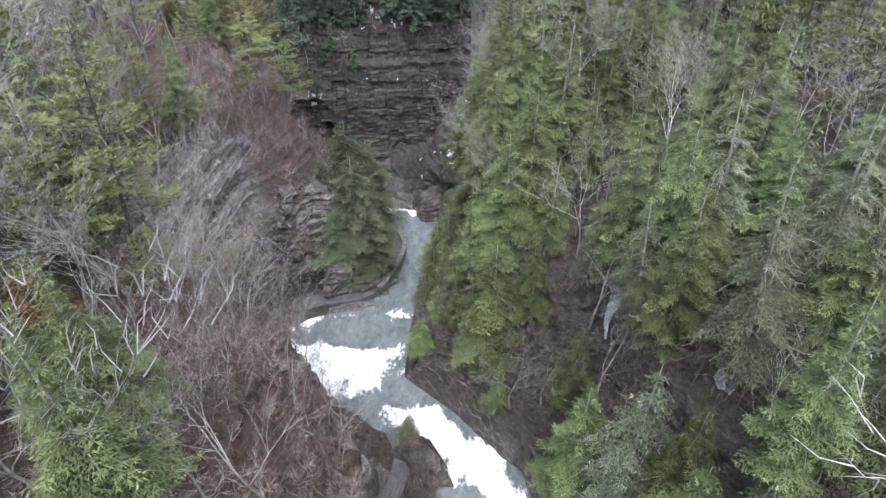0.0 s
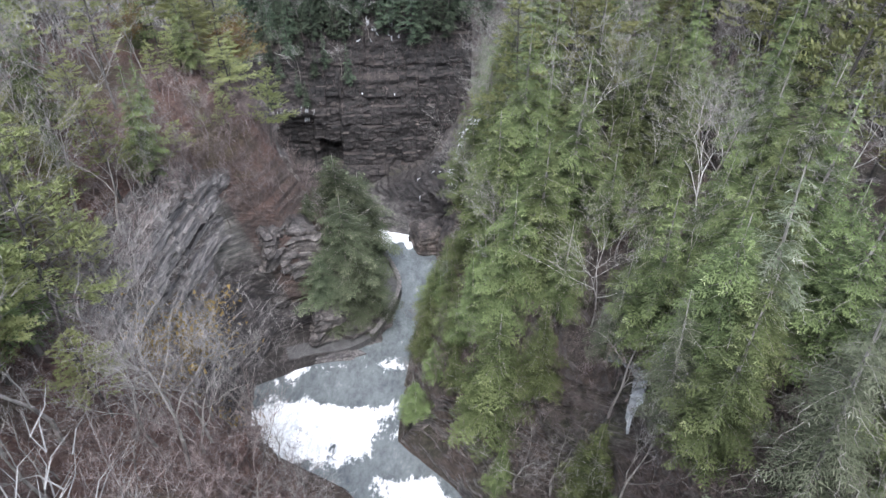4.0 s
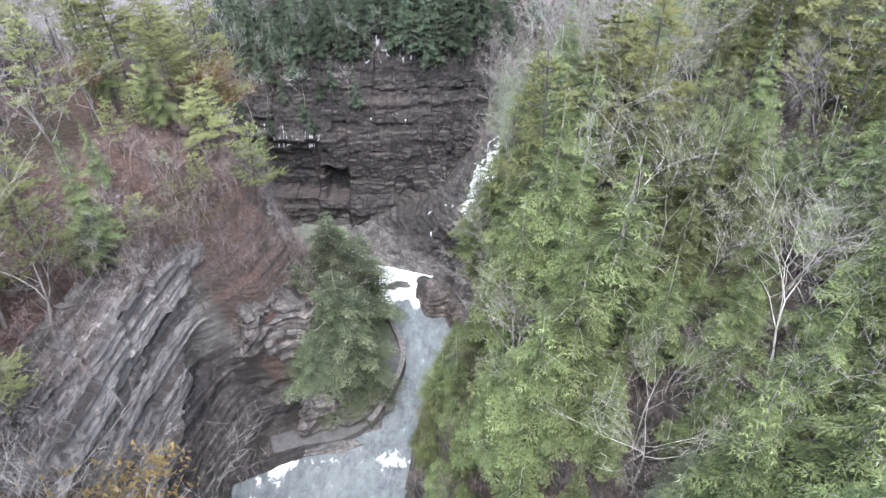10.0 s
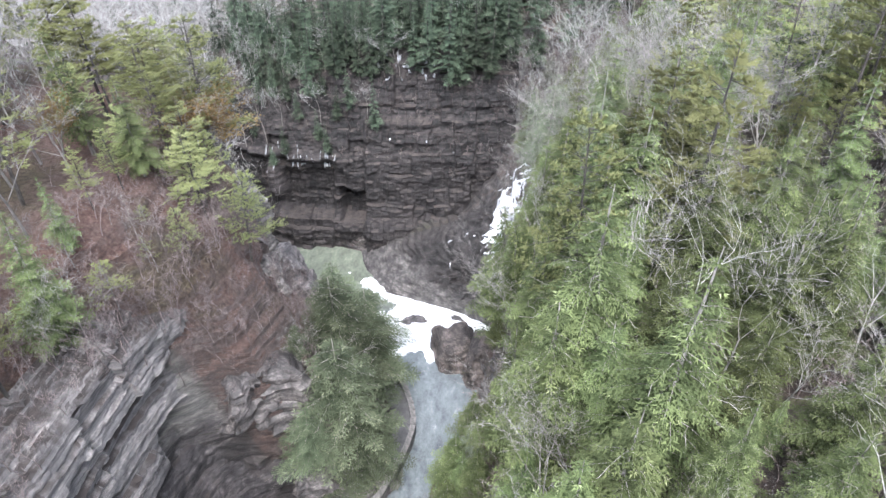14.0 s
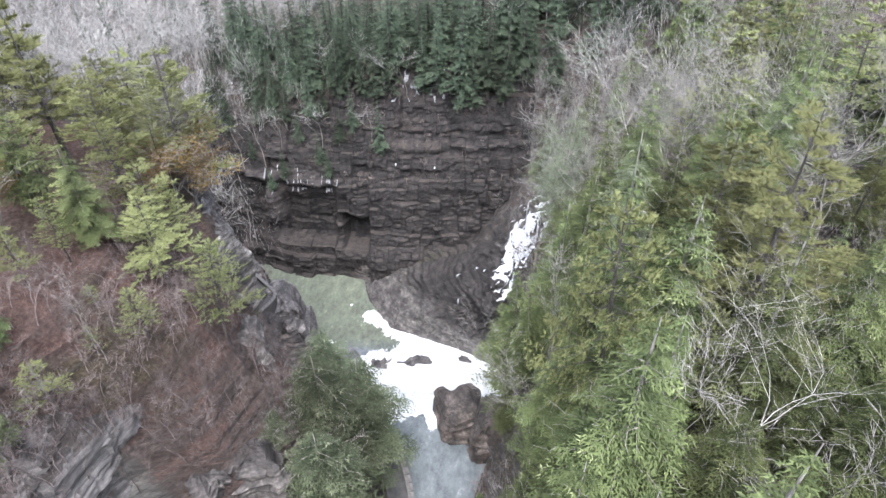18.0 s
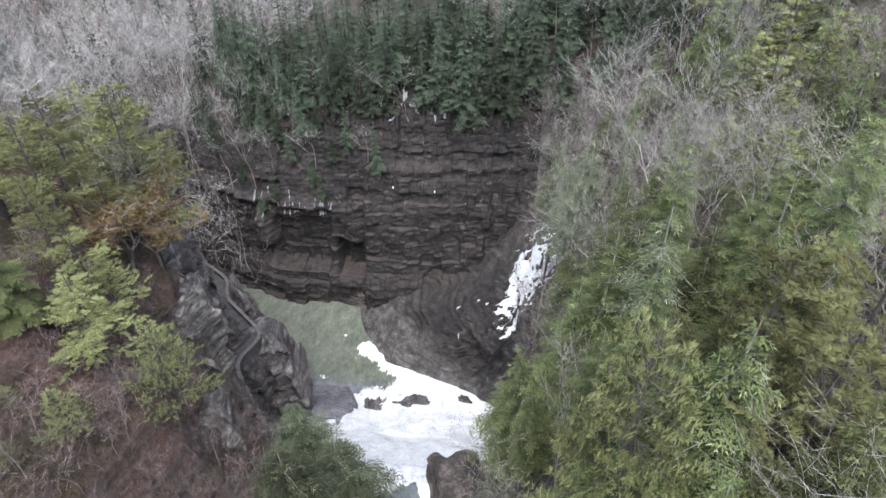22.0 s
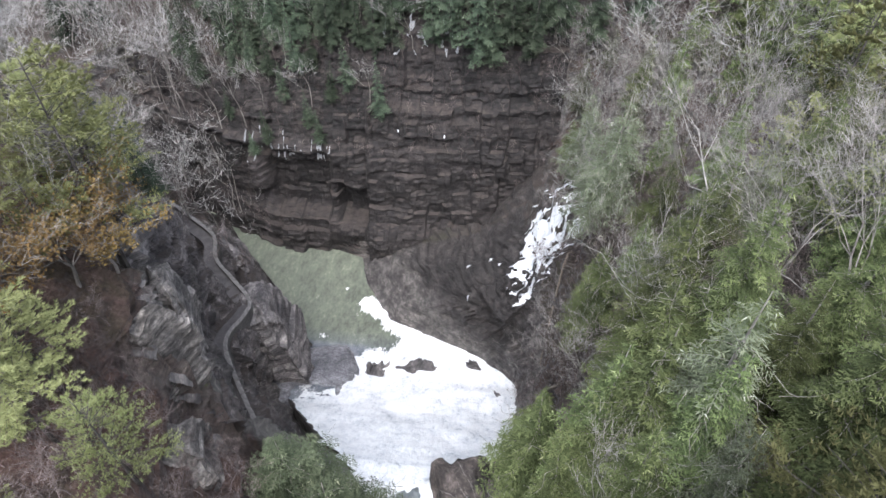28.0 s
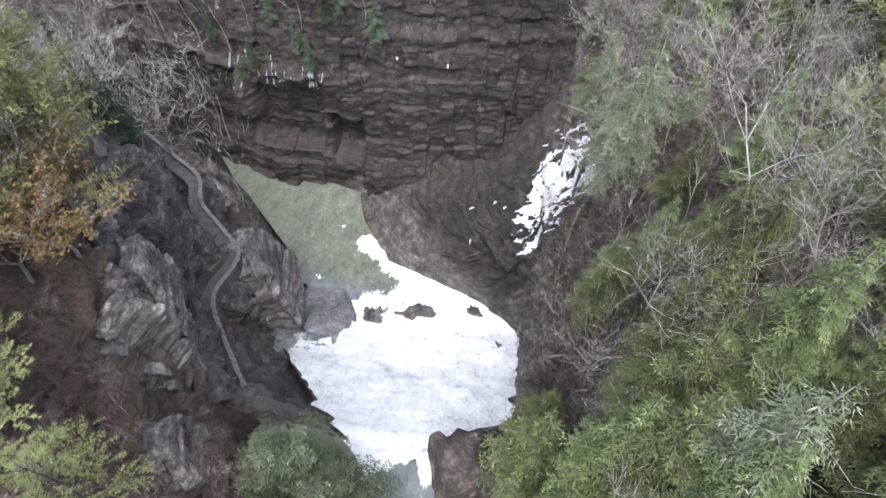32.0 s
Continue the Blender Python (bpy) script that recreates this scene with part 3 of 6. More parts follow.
    return tagged(ob, "steep gorge ground of bedded grey shale and red-brown leaf litter", "ground", kind="structure")


ground = build_ground()


# ---------------------------------------------------------------- sheer cliffs, as sheets of broken beds
def along(points, count):
    """Points at even steps along the rounded line through the given ones."""
    line = dense(points, 0.5)
    at = np.concatenate(([0.0], np.cumsum([(b - a).length for a, b in zip(line, line[1:])])))
    want = np.linspace(0, at[-1], count)
    co = np.array([tuple(p) for p in line])
    return np.stack([np.interp(want, at, co[:, k]) for k in range(3)], 1)


def hashed(*k):
    return noise.cell(Vector([q * 1.37 + 0.5 for q in k] + [0.5] * (3 - len(k))))


def beds_at(s, z, seed):
    """How far the beds jut at a run s along the wall and a height z: upright joints, thick courses, thin courses, small blocks."""
    z += 0.25 * noise.noise(Vector((s * 0.06, seed, z * 0.1)))
    tall, thick, thin = math.floor(z / 6.3), math.floor(z / 1.9), math.floor(z / 0.55)
    out = 0.07 * (hashed(thick * 2.0, seed) - 0.5) + 0.06 * (hashed(thin * 2.0, seed + 3.0) - 0.5)
    pillar = math.floor((s + 3.0 * hashed(tall * 2.0, seed + 2.0) + 0.5 * noise.noise(Vector((s * 0.5, z * 0.3, seed)))) / 4.3)
    out += 0.8 * (hashed(pillar, tall, seed + 4.0) - 0.5)
    cell = math.floor((s + 2.5 * hashed(thick * 2.0, seed + 9.0)) / 2.3)
    out += 0.34 * (hashed(cell, thick, seed + 5.0) - 0.5)
    small = math.floor((s + 1.2 * hashed(thin * 2.0, seed + 7.0)) / 1.1)
    return out + 0.16 * (hashed(small, thin, seed + 11.0) - 0.5)


def cliff_sheet(name, label, mat, levels, cols, step, form, seed, swell, blocky=1.0):
    """A wall through level lines from its foot up; form(s, x, y, z) gives its push outward and its pale and dark shares."""
    lines = [along(p, cols) for p in levels]
    rows = []
    for a, b in zip(lines, lines[1:]):
        n = max(1, int(np.median(np.linalg.norm(b - a, axis=1)) / step))
        rows += [a + (b - a) * k / n for k in range(n)]
    grid = np.array(rows + [lines[-1]])
    nrm = np.cross(np.gradient(grid, axis=1), np.gradient(grid, axis=0))
    nrm[..., 2] *= 0.25
    nrm /= np.linalg.norm(nrm, axis=2, keepdims=True) + 1e-9
    run = np.concatenate(([0.0], np.cumsum(np.linalg.norm(np.diff(lines[len(lines) // 2], axis=0), axis=1))))
    verts, tone = [], []
    for row, ns in zip(grid, nrm):
        for (x, y, z), n, s in zip(row, ns, run):
            push, pale, dark = form(s, x, y, z)
            push += blocky * beds_at(s, z, seed) + swell * fbm(x * 0.2, y * 0.2, z * 0.2 + seed, 4) + 0.10 * noise.noise(Vector((x * 1.7, y * 1.7, z * 2.4)))
            verts.append((x + n[0] * push, y + n[1] * push, z + n[2] * push))
            tone.append((pale, dark))
    faces = [(j * cols + i, j * cols + i + 1, (j + 1) * cols + i + 1, (j + 1) * cols + i) for j in range(len(grid) - 1) for i in range(cols - 1)]
    ob = mesh_object(name, verts, faces, mat)
    for k, q in enumerate(("pale", "dark")):
        ob.data.attributes.new(q, "FLOAT", "POINT").data.foreach_set("value", [t[k] for t in tone])
    return tagged(ob, label, "cliff", kind="structure")


def ease(v, a, b):
    t = max(0.0, min(1.0, (v - a) / (b - a)))
    return t * t * (3 - 2 * t)


def far_form(s, x, y, z):
    wob = 0.6 * noise.noise(Vector((x * 0.3, z * 0.3, 4.0)))
    push, pale, dark = 0.0, 0.0, 0.0
    low = 1 - ease(z + wob, -8.2, -6.6)
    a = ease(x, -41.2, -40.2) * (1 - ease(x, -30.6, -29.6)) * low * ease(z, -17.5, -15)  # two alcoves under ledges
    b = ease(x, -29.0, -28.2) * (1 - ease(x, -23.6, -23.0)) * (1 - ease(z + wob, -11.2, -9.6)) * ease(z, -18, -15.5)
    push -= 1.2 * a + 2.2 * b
    # alcove shade is painted into the rock colour here
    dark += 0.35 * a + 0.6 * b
    push += 1.7 * ease(x, -23.4, -22.8) * (1 - ease(z, 0, 6)) * (1 - 0.8 * ease(x, -16, 2))  # the wall steps forward
    push += 1.0 * ease(x, -30.0, -29.3) * (1 - ease(x, -25, -23)) * (1 - ease(z, -4.5, -2.5)) * ease(z, -11, -9.8)
    push += 1.2 * (1 - ease(abs(x + 42.5), 0.6, 1.6)) * (1 - ease(z, -5, -2)) * ease(z, -15, -11)
    push += 0.8 * math.exp(-((z + 3.6) / 0.8) ** 2) * (1 - ease(x, -30, -27)) - 0.7 * math.exp(-((z + 5.4) / 0.9) ** 2) * (1 - ease(x, -30, -28))
    push += 0.7 * math.exp(-((z - 4.0 - 0.04 * x) / 0.7) ** 2) * ease(x, -26, -18)
    pale += 0.7 * (1 - ease(abs(x + 42.0), 0.3, 1.3)) * (1 - ease(z, -6, -3)) + 0.45 * math.exp(-((z + 4.3) / 1.6) ** 2) * (1 - ease(x, -31, -28))
    pale += 0.12 * ease(-z, 12, 16) + 0.55 * math.exp(-((z - 13.2) / 1.6) ** 2) * ease(x, -24, -20) * (1 - ease(x, -10, -6))
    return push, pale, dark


def cove_form(s, x, y, z):
    edge = 11.5 + (y - 56) * 0.45 + 0.8 * noise.noise(Vector((y * 0.3, 2.0, 1.0)))  # above it pale straight beds, below it a hollow with shade in its colour
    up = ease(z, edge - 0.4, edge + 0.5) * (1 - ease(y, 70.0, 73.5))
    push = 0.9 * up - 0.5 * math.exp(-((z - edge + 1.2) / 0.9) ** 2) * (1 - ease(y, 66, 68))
    push -= 1.5 * ease(y, 61.5, 62.2) * (1 - ease(y, 64.5, 65.2)) * ease(z, 12, 13) * (1 - ease(z, 16.5, 18))
    zz = z + 0.02 * y + 0.05 * noise.noise(Vector((y * 0.08, z * 0.2, 3.0)))
    thin, thick = math.floor(zz / 0.42), math.floor(zz / 1.3)
    push += (0.34 * (hashed(thin * 2.0, 31.0) - 0.5) + 0.42 * (hashed(thick * 2.0, 33.0) - 0.5)) * (0.45 + 0.55 * up) * (1 - 0.85 * ease(y, 63, 66.5))
    push += 0.7 * fbm(y * 0.3, z * 0.3, 12.0, 4) * ease(y, 63, 66.5)
    joint = hashed(math.floor((y + 1.5 * hashed(thick * 2.0, 35.0)) / 4.7), thick, 37.0) - 0.5
    push += 0.5 * joint * up
    # last value: painted shade of the hollow, plus the dark broken rock past y 64
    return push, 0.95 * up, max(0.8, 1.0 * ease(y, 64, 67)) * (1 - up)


def far_level(z, ys, rise=0.0):
    xs = (-66, -58, -50, -45, -38.6, -29.2, -23.5, -14, -4, 7)
    return [(x, y, z + rise * ease(x, -60, -10)) for x, y in zip(xs, ys)]


FAR_LEVELS = (far_level(-24.6, (147, 144.5, 141, 139.3, 137.1, 136.4, 135.8, 136, 137, 138)),
              far_level(-17.0, (148, 145.5, 142, 140.3, 138.6, 138.0, 137.6, 138, 138.6, 139.4)),
              far_level(-15.2, (149, 146.5, 143, 141.6, 140.6, 140.3, 139.6, 139.6, 140, 140.6)),
              far_level(-3.2, (151, 148, 144.5, 142.8, 142.0, 141.8, 141.8, 142, 142.5, 143)),
              far_level(1.5, (153, 150.5, 147.5, 145.6, 145.0, 144.6, 144.4, 144.8, 145.2, 145.6), 2.0),
              far_level(4.0, (155, 152.5, 150, 149.0, 148.6, 148.6, 149.6, 149.6, 149.8, 150), 11.0),
              far_level(5.5, (160, 158, 157, 156.5, 156, 156, 155.6, 155.6, 155.6, 155.6), 11.8))
COVE_LEVELS = (
    ((-17.0, 41.0, -1), (-20.2, 46.0, -1), (-21.9, 50.6, -1), (-22.5, 53.5, -1), (-22.1, 56.5, -1), (-20.6, 60.2, -0.6), (-19.9, 63.4, 0.5), (-17.3, 65.6, 0.8), (-14.2, 66.6, 0.8)),
    ((-20.0, 40.5, 5), (-22.0, 45.6, 5), (-23.0, 50.4, 5), (-23.3, 53.5, 5), (-22.9, 57.0, 5), (-21.7, 60.6, 5), (-20.7, 63.9, 5), (-17.9, 66.3, 5), (-14.6, 67.6, 5)),
    ((-23.6, 40.0, 11), (-24.2, 45.0, 11), (-24.5, 49.5, 11), (-24.5, 54.0, 11.5), (-24.3, 58.5, 12), (-23.9, 62.5, 13), (-22.8, 67.0, 13), (-20.4, 70.2, 12), (-16.6, 71.4, 9)),
    ((-24.7, 40.0, 18), (-24.8, 45.0, 18.5), (-24.9, 49.0, 19), (-24.9, 54.0, 19.5), (-24.7, 59.0, 20), (-24.4, 63.5, 20), (-23.7, 68.0, 19.0), (-22.4, 72.5, 17.0), (-19.8, 75.0, 13.0)),
    ((-25.8, 40.0, 25.0), (-25.8, 45.0, 25.3), (-25.7, 49.0, 25.6), (-25.5, 54.0, 25.9), (-25.0, 59.5, 26.0), (-24.7, 63.5, 25.4), (-24.1, 67.5, 24.6), (-23.2, 71.5, 22.6), (-21.2, 75.5, 17.0)),
    ((-30.0, 40.0, 27), (-30.0, 45.0, 27.4), (-29.9, 49.0, 27.8), (-29.6, 54.0, 28.0), (-29.2, 59.5, 28.0), (-28.9, 63.5, 27.2), (-28.4, 67.5, 26.4), (-27.4, 72.0, 24.0), (-25.0, 76.5, 18.0)))


def slope_form(s, x, y, z):
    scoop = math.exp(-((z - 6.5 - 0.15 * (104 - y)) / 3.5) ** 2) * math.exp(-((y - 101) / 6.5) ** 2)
    flat = math.exp(-((z - (1.0 - 0.33 * max(0.0, min(16.0, y - 92)))) / 1.2) ** 2)  # little relief on the path's shelf
    tilt = z + 0.24 * x - 0.10 * y + 0.8 * fbm(x * 0.06, y * 0.06, 5.0, 3)  # beds lean into the hill
    q = tilt / 1.15
    push = (0.75 * (0.5 - (q - math.floor(q))) + 0.9 * (hashed(math.floor(q) * 2.0, 21.0) - 0.5)) * (1 - 0.85 * flat) - 1.6 * scoop
    pale = 0.95 * ease(z, 12.5, 16.5) * (1 - ease(y, 97.5, 101)) + 0.3 * ease(z, 13, 17) * ease(y, 99, 103)
    # the scoop's shading goes into the colour as a larger dark share
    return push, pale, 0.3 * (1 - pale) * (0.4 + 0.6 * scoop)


def shelf_level(off, rise):
    return [(p.x, p.y, p.z + rise) for p in offset_line(lower_wall, off)[::3]]


SLOPE_LEVELS = (
    ((-15.0, 88.0, -1.5), (-16.5, 90.5, -3.0), (-19.6, 94.0, -8.0), (-24.2, 98.5, -13.0), (-29.0, 103.5, -17.0), (-31.9, 108.6, -19.6), (-32.0, 112.0, -22.0), (-31.0, 116.0, -24.5), (-33.5, 123.0, -25.0), (-40.5, 131.0, -25.0), (-49.0, 137.0, -25.0)),
    shelf_level(1.3, -2.6), shelf_level(0.35, 0.0), shelf_level(-2.3, 0.1),
    ((-21.2, 89.3, 3.0), (-23.6, 91.8, 4.0), (-26.4, 95.4, 5.0), (-29.6, 99.4, 5.0), (-32.4, 102.6, 4.5), (-34.2, 107.0, 3.0), (-36.0, 112.0, 1.5), (-40.5, 116.8, 0.5), (-44.0, 121.0, -0.5), (-52.0, 126.5, -1.5)),
    ((-22.6, 87.6, 13.0), (-24.6, 90.2, 13.5), (-26.9, 93.6, 14.0), (-30.0, 98.2, 13.0), (-32.6, 102.4, 12.0), (-34.2, 106.2, 11.0), (-36.6, 110.8, 8.0), (-41.4, 115.8, 4.5), (-46.5, 120.4, 1.5), (-54.0, 126.0, 0.0)),
    ((-24.4, 86.4, 23.5), (-25.9, 89.4, 23.8), (-27.9, 93.0, 23.0), (-30.2, 97.4, 22.0), (-32.4, 101.8, 20.8), (-34.2, 106.4, 18.6), (-37.4, 110.6, 14.0), (-42.5, 115.2, 8.0), (-48.5, 119.6, 4.0), (-55.5, 125.0, 1.5)),
    ((-28.5, 85.4, 25.0), (-30.2, 88.4, 25.5), (-32.4, 91.5, 25.0), (-35.4, 95.6, 24.0), (-38.4, 99.5, 22.0), (-41.0, 103.5, 19.5), (-43.5, 107.5, 15.0), (-48.0, 111.5, 9.0), (-53.5, 115.5, 5.0), (-60.0, 120.5, 2.5)))
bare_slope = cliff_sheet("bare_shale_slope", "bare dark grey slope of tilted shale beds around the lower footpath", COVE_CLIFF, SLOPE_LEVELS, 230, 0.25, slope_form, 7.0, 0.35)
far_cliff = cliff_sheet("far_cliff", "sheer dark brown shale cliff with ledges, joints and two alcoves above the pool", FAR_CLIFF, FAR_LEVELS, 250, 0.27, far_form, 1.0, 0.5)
cove_cliff = cliff_sheet("cove_cliff", "straight-bedded pale grey shale cliff over a wet hollow with shade painted in", COVE_CLIFF, COVE_LEVELS, 170, 0.22, cove_form, 4.0, 0.10, 0.12)


def solid_tree(*obs):
    """The given meshes as one body, to stand things on."""
    co, polys = [], []
    for ob in obs:
        k = len(co)
        co.extend(v.co[:] for v in ob.data.vertices)
        polys.extend(tuple(i + k for i in p.vertices) for p in ob.data.polygons)
    return BVHTree.FromPolygons(co, polys)


GROUND_TREE = solid_tree(ground, far_cliff, cove_cliff, bare_slope)


def height_at(x, y):
    """The ground's height and the upward part of its normal."""
    hit, n, _, _ = GROUND_TREE.ray_cast(Vector((x, y, 300)), Vector((0, 0, -1)))
    return (hit.z, abs(n.z)) if hit else (0.0, 1.0)


def build_water():
    spans = (("river", -30, 89.6, "grey river water with white rapids between rock banks", 0.5),
             ("waterfall", 89.0, 119.5, "broad white waterfall pouring over stepped shale ledges", 0.45),
             ("pool", 117.5, 152, "calm grey-green plunge pool below the falls", 0.7))
    for name, y0, y1, label, fine in spans:
        rows = lofted(RIVER_L, RIVER_R, y0, y1, fine, 8.0, 0.4)
        width = len(rows[0])
        verts, foam, deep, film = [], [], [], []
        for row in rows:
            for i, (node, w, x, y, z) in enumerate(row):
                x += (w - 0.5) * 0.8
                if name == "waterfall":  # ragged sides
                    x += (0.6 + 1.6 * noise.noise(Vector((y * 0.55, 3.0, 1.0))) + 0.7 * noise.noise(Vector((y * 1.6, 5.0, 2.0)))) * max(0.0, 1 - w / 0.12)
                    x += (1.2 * noise.noise(Vector((y * 0.5, 8.0, 1.0))) - 0.3) * max(0.0, 1 - (1 - w) / 0.12)
                f = foam_at(x, y, w, z)
                wave = 0.10 + 0.5 * max(0.0, min(1.0, f))
                zz = z + 0.05 + wave * 0.5 * fbm(x * 0.45, y * 0.35, 1.7, 4)
                if name == "waterfall":
                    fall = math.sin(math.pi * min(1, max(0, (y - 88) / 31)))
                    q = (y + 1.6 * fbm(x * 0.13, y * 0.05, 4.0, 3)) / 3.4
                    zz += fall * (0.5 * (q - math.floor(q) - 0.5) * noise.noise(Vector((x * 0.25, y * 0.1, 2))) + 0.7 * fbm(x * 0.45, y * 0.15, 9.0, 6))
                verts.append((x, y, zz))
                foam.append(f)
                film.append(max(0.0, min(1.0, (-17.5 - x) / 3)) * max(0.0, min(1.0, (y - 95) / 3)) * max(0.0, min(1.0, (118.5 - y) / 1.0)))
                deep.append(max(0.0, min(1.0, (y - 116) / 5)))
        faces = [(j * width + i, j * width + i + 1, (j + 1) * width + i + 1, (j + 1) * width + i)
                 for j in range(len(rows) - 1) for i in range(width - 1)]
        ob = mesh_object(name, verts, faces, WATER, smooth=True)
        ob.data.attributes.new("foam", "FLOAT", "POINT").data.foreach_set("value", foam)
        ob.data.attributes.new("deep", "FLOAT", "POINT").data.foreach_set("value", deep)
        ob.data.attributes.new("film", "FLOAT", "POINT").data.foreach_set("value", film)
        tagged(ob, label, "water", kind="structure")


def bell(x, y, cx, cy, rx, ry):
    return math.exp(-(((x - cx) / rx) ** 2 + ((y - cy) / ry) ** 2))


def foam_at(x, y, w, z):
    """How white the water is: rapids below the bend, the chute above it, the falls."""
    f = 0.05
    f += 1.35 * bell(x, y, -14, 52, 7.5, 4.4) - 0.6 * bell(x, y, -9.5, 57.5, 3.8, 2.6) - 0.7 * bell(x, y, -5.5, 47.5, 2.6, 1.8) + 0.8 * bell(x, y, -17.6, 60.5, 1.4, 1.6) + 0.35 * bell(x, y, -8, 62, 4, 3)
    f += 1.15 * bell(x - 0.8 * (39 - y), y, 1.5, 39, 3.2, 7)
    if y > 84:
        lip = 86.2 + 0.8 * math.sin(x * 0.8 + 1.0) + 1.2 * noise.noise(Vector((x * 0.9, y * 0.5, 7.0)))
        f += 1.25 * max(0.0, min(1.0, (y - lip) / 2.0)) * max(0.0, min(1.0, (122 + 0.25 * (x + 8) - y) / 6))
        edge = -25.5 + 6.0 * max(0.0, min(1.0, (y - 102.5) / 4)) + 4.0 * max(0.0, min(1.0, (101.5 - y) / 3)) - 1.5 * noise.noise(Vector((y * 0.35, 2.0, 1.0))) - 2.5 * noise.noise(Vector((x * 0.3, y * 1.1, 4.0)))  # a thin film runs over the slab beside the falls
        if y > 97:
            f -= 1.15 * max(0.0, min(1.0, (edge - x) / 3.2)) * max(0.0, min(1.0, (118.5 - y) / 1.5))
            f += 0.5 * bell(x, y, -24.5, 112.5, 0.9, 2.2) + 0.4 * bell(x, y, -26, 107.5, 0.7, 1.4)
    f += 0.55 * fbm(x * 0.22, y * 0.22, 6.0, 4) * (1 if y < 62 else 0.3 if y < 84 else 0.4)
    t = max(0.0, min(1.0, ((x + 4) * -17 + (y - 116) * 11) / 410))  # the plume along the foot of the spur
    away = math.hypot(x + 4 + 17 * t, y - 116 - 11 * t)
    if y > 114:
        f += 0.95 * math.exp(-(away / (3.4 - 1.6 * t)) ** 2)
    f += 0.6 * bell(x, y, -25.5, 129.5, 0.9, 0.7) + 0.45 * bell(x, y, -27, 119.5, 1.6, 1.2)
    return f


build_water()


# ---------------------------------------------------------------- trees
def tube(verts, faces, a, b, ra, rb, sides=3):
    """A tapered stick from a to b."""
    a, b = Vector(a), Vector(b)
    d = (b - a).normalized()
    u = d.orthogonal().normalized()
    v = d.cross(u)
    k = len(verts)
    for p, r in ((a, ra), (b, rb)):
        for s in range(sides):
            t = 2 * math.pi * s / sides
            verts.append(p + (u * math.cos(t) + v * math.sin(t)) * r)
    if sides == 2:  # far twigs are flat
        faces.append((k, k + 1, k + 3, k + 2))
        return
    for s in range(sides):
        q = (s + 1) % sides
        faces.append((k + s, k + q, k + sides + q, k + sides + s))


def spray(verts, faces, at, way, flat, length, width):
    """A flat frond of needles, narrow at its tip."""
    side = way.cross(flat).normalized() * width
    k = len(verts)
    verts.extend((at + side, at - side, at + way * length - flat * length * 0.1))
    faces.append((k, k + 1, k + 2))


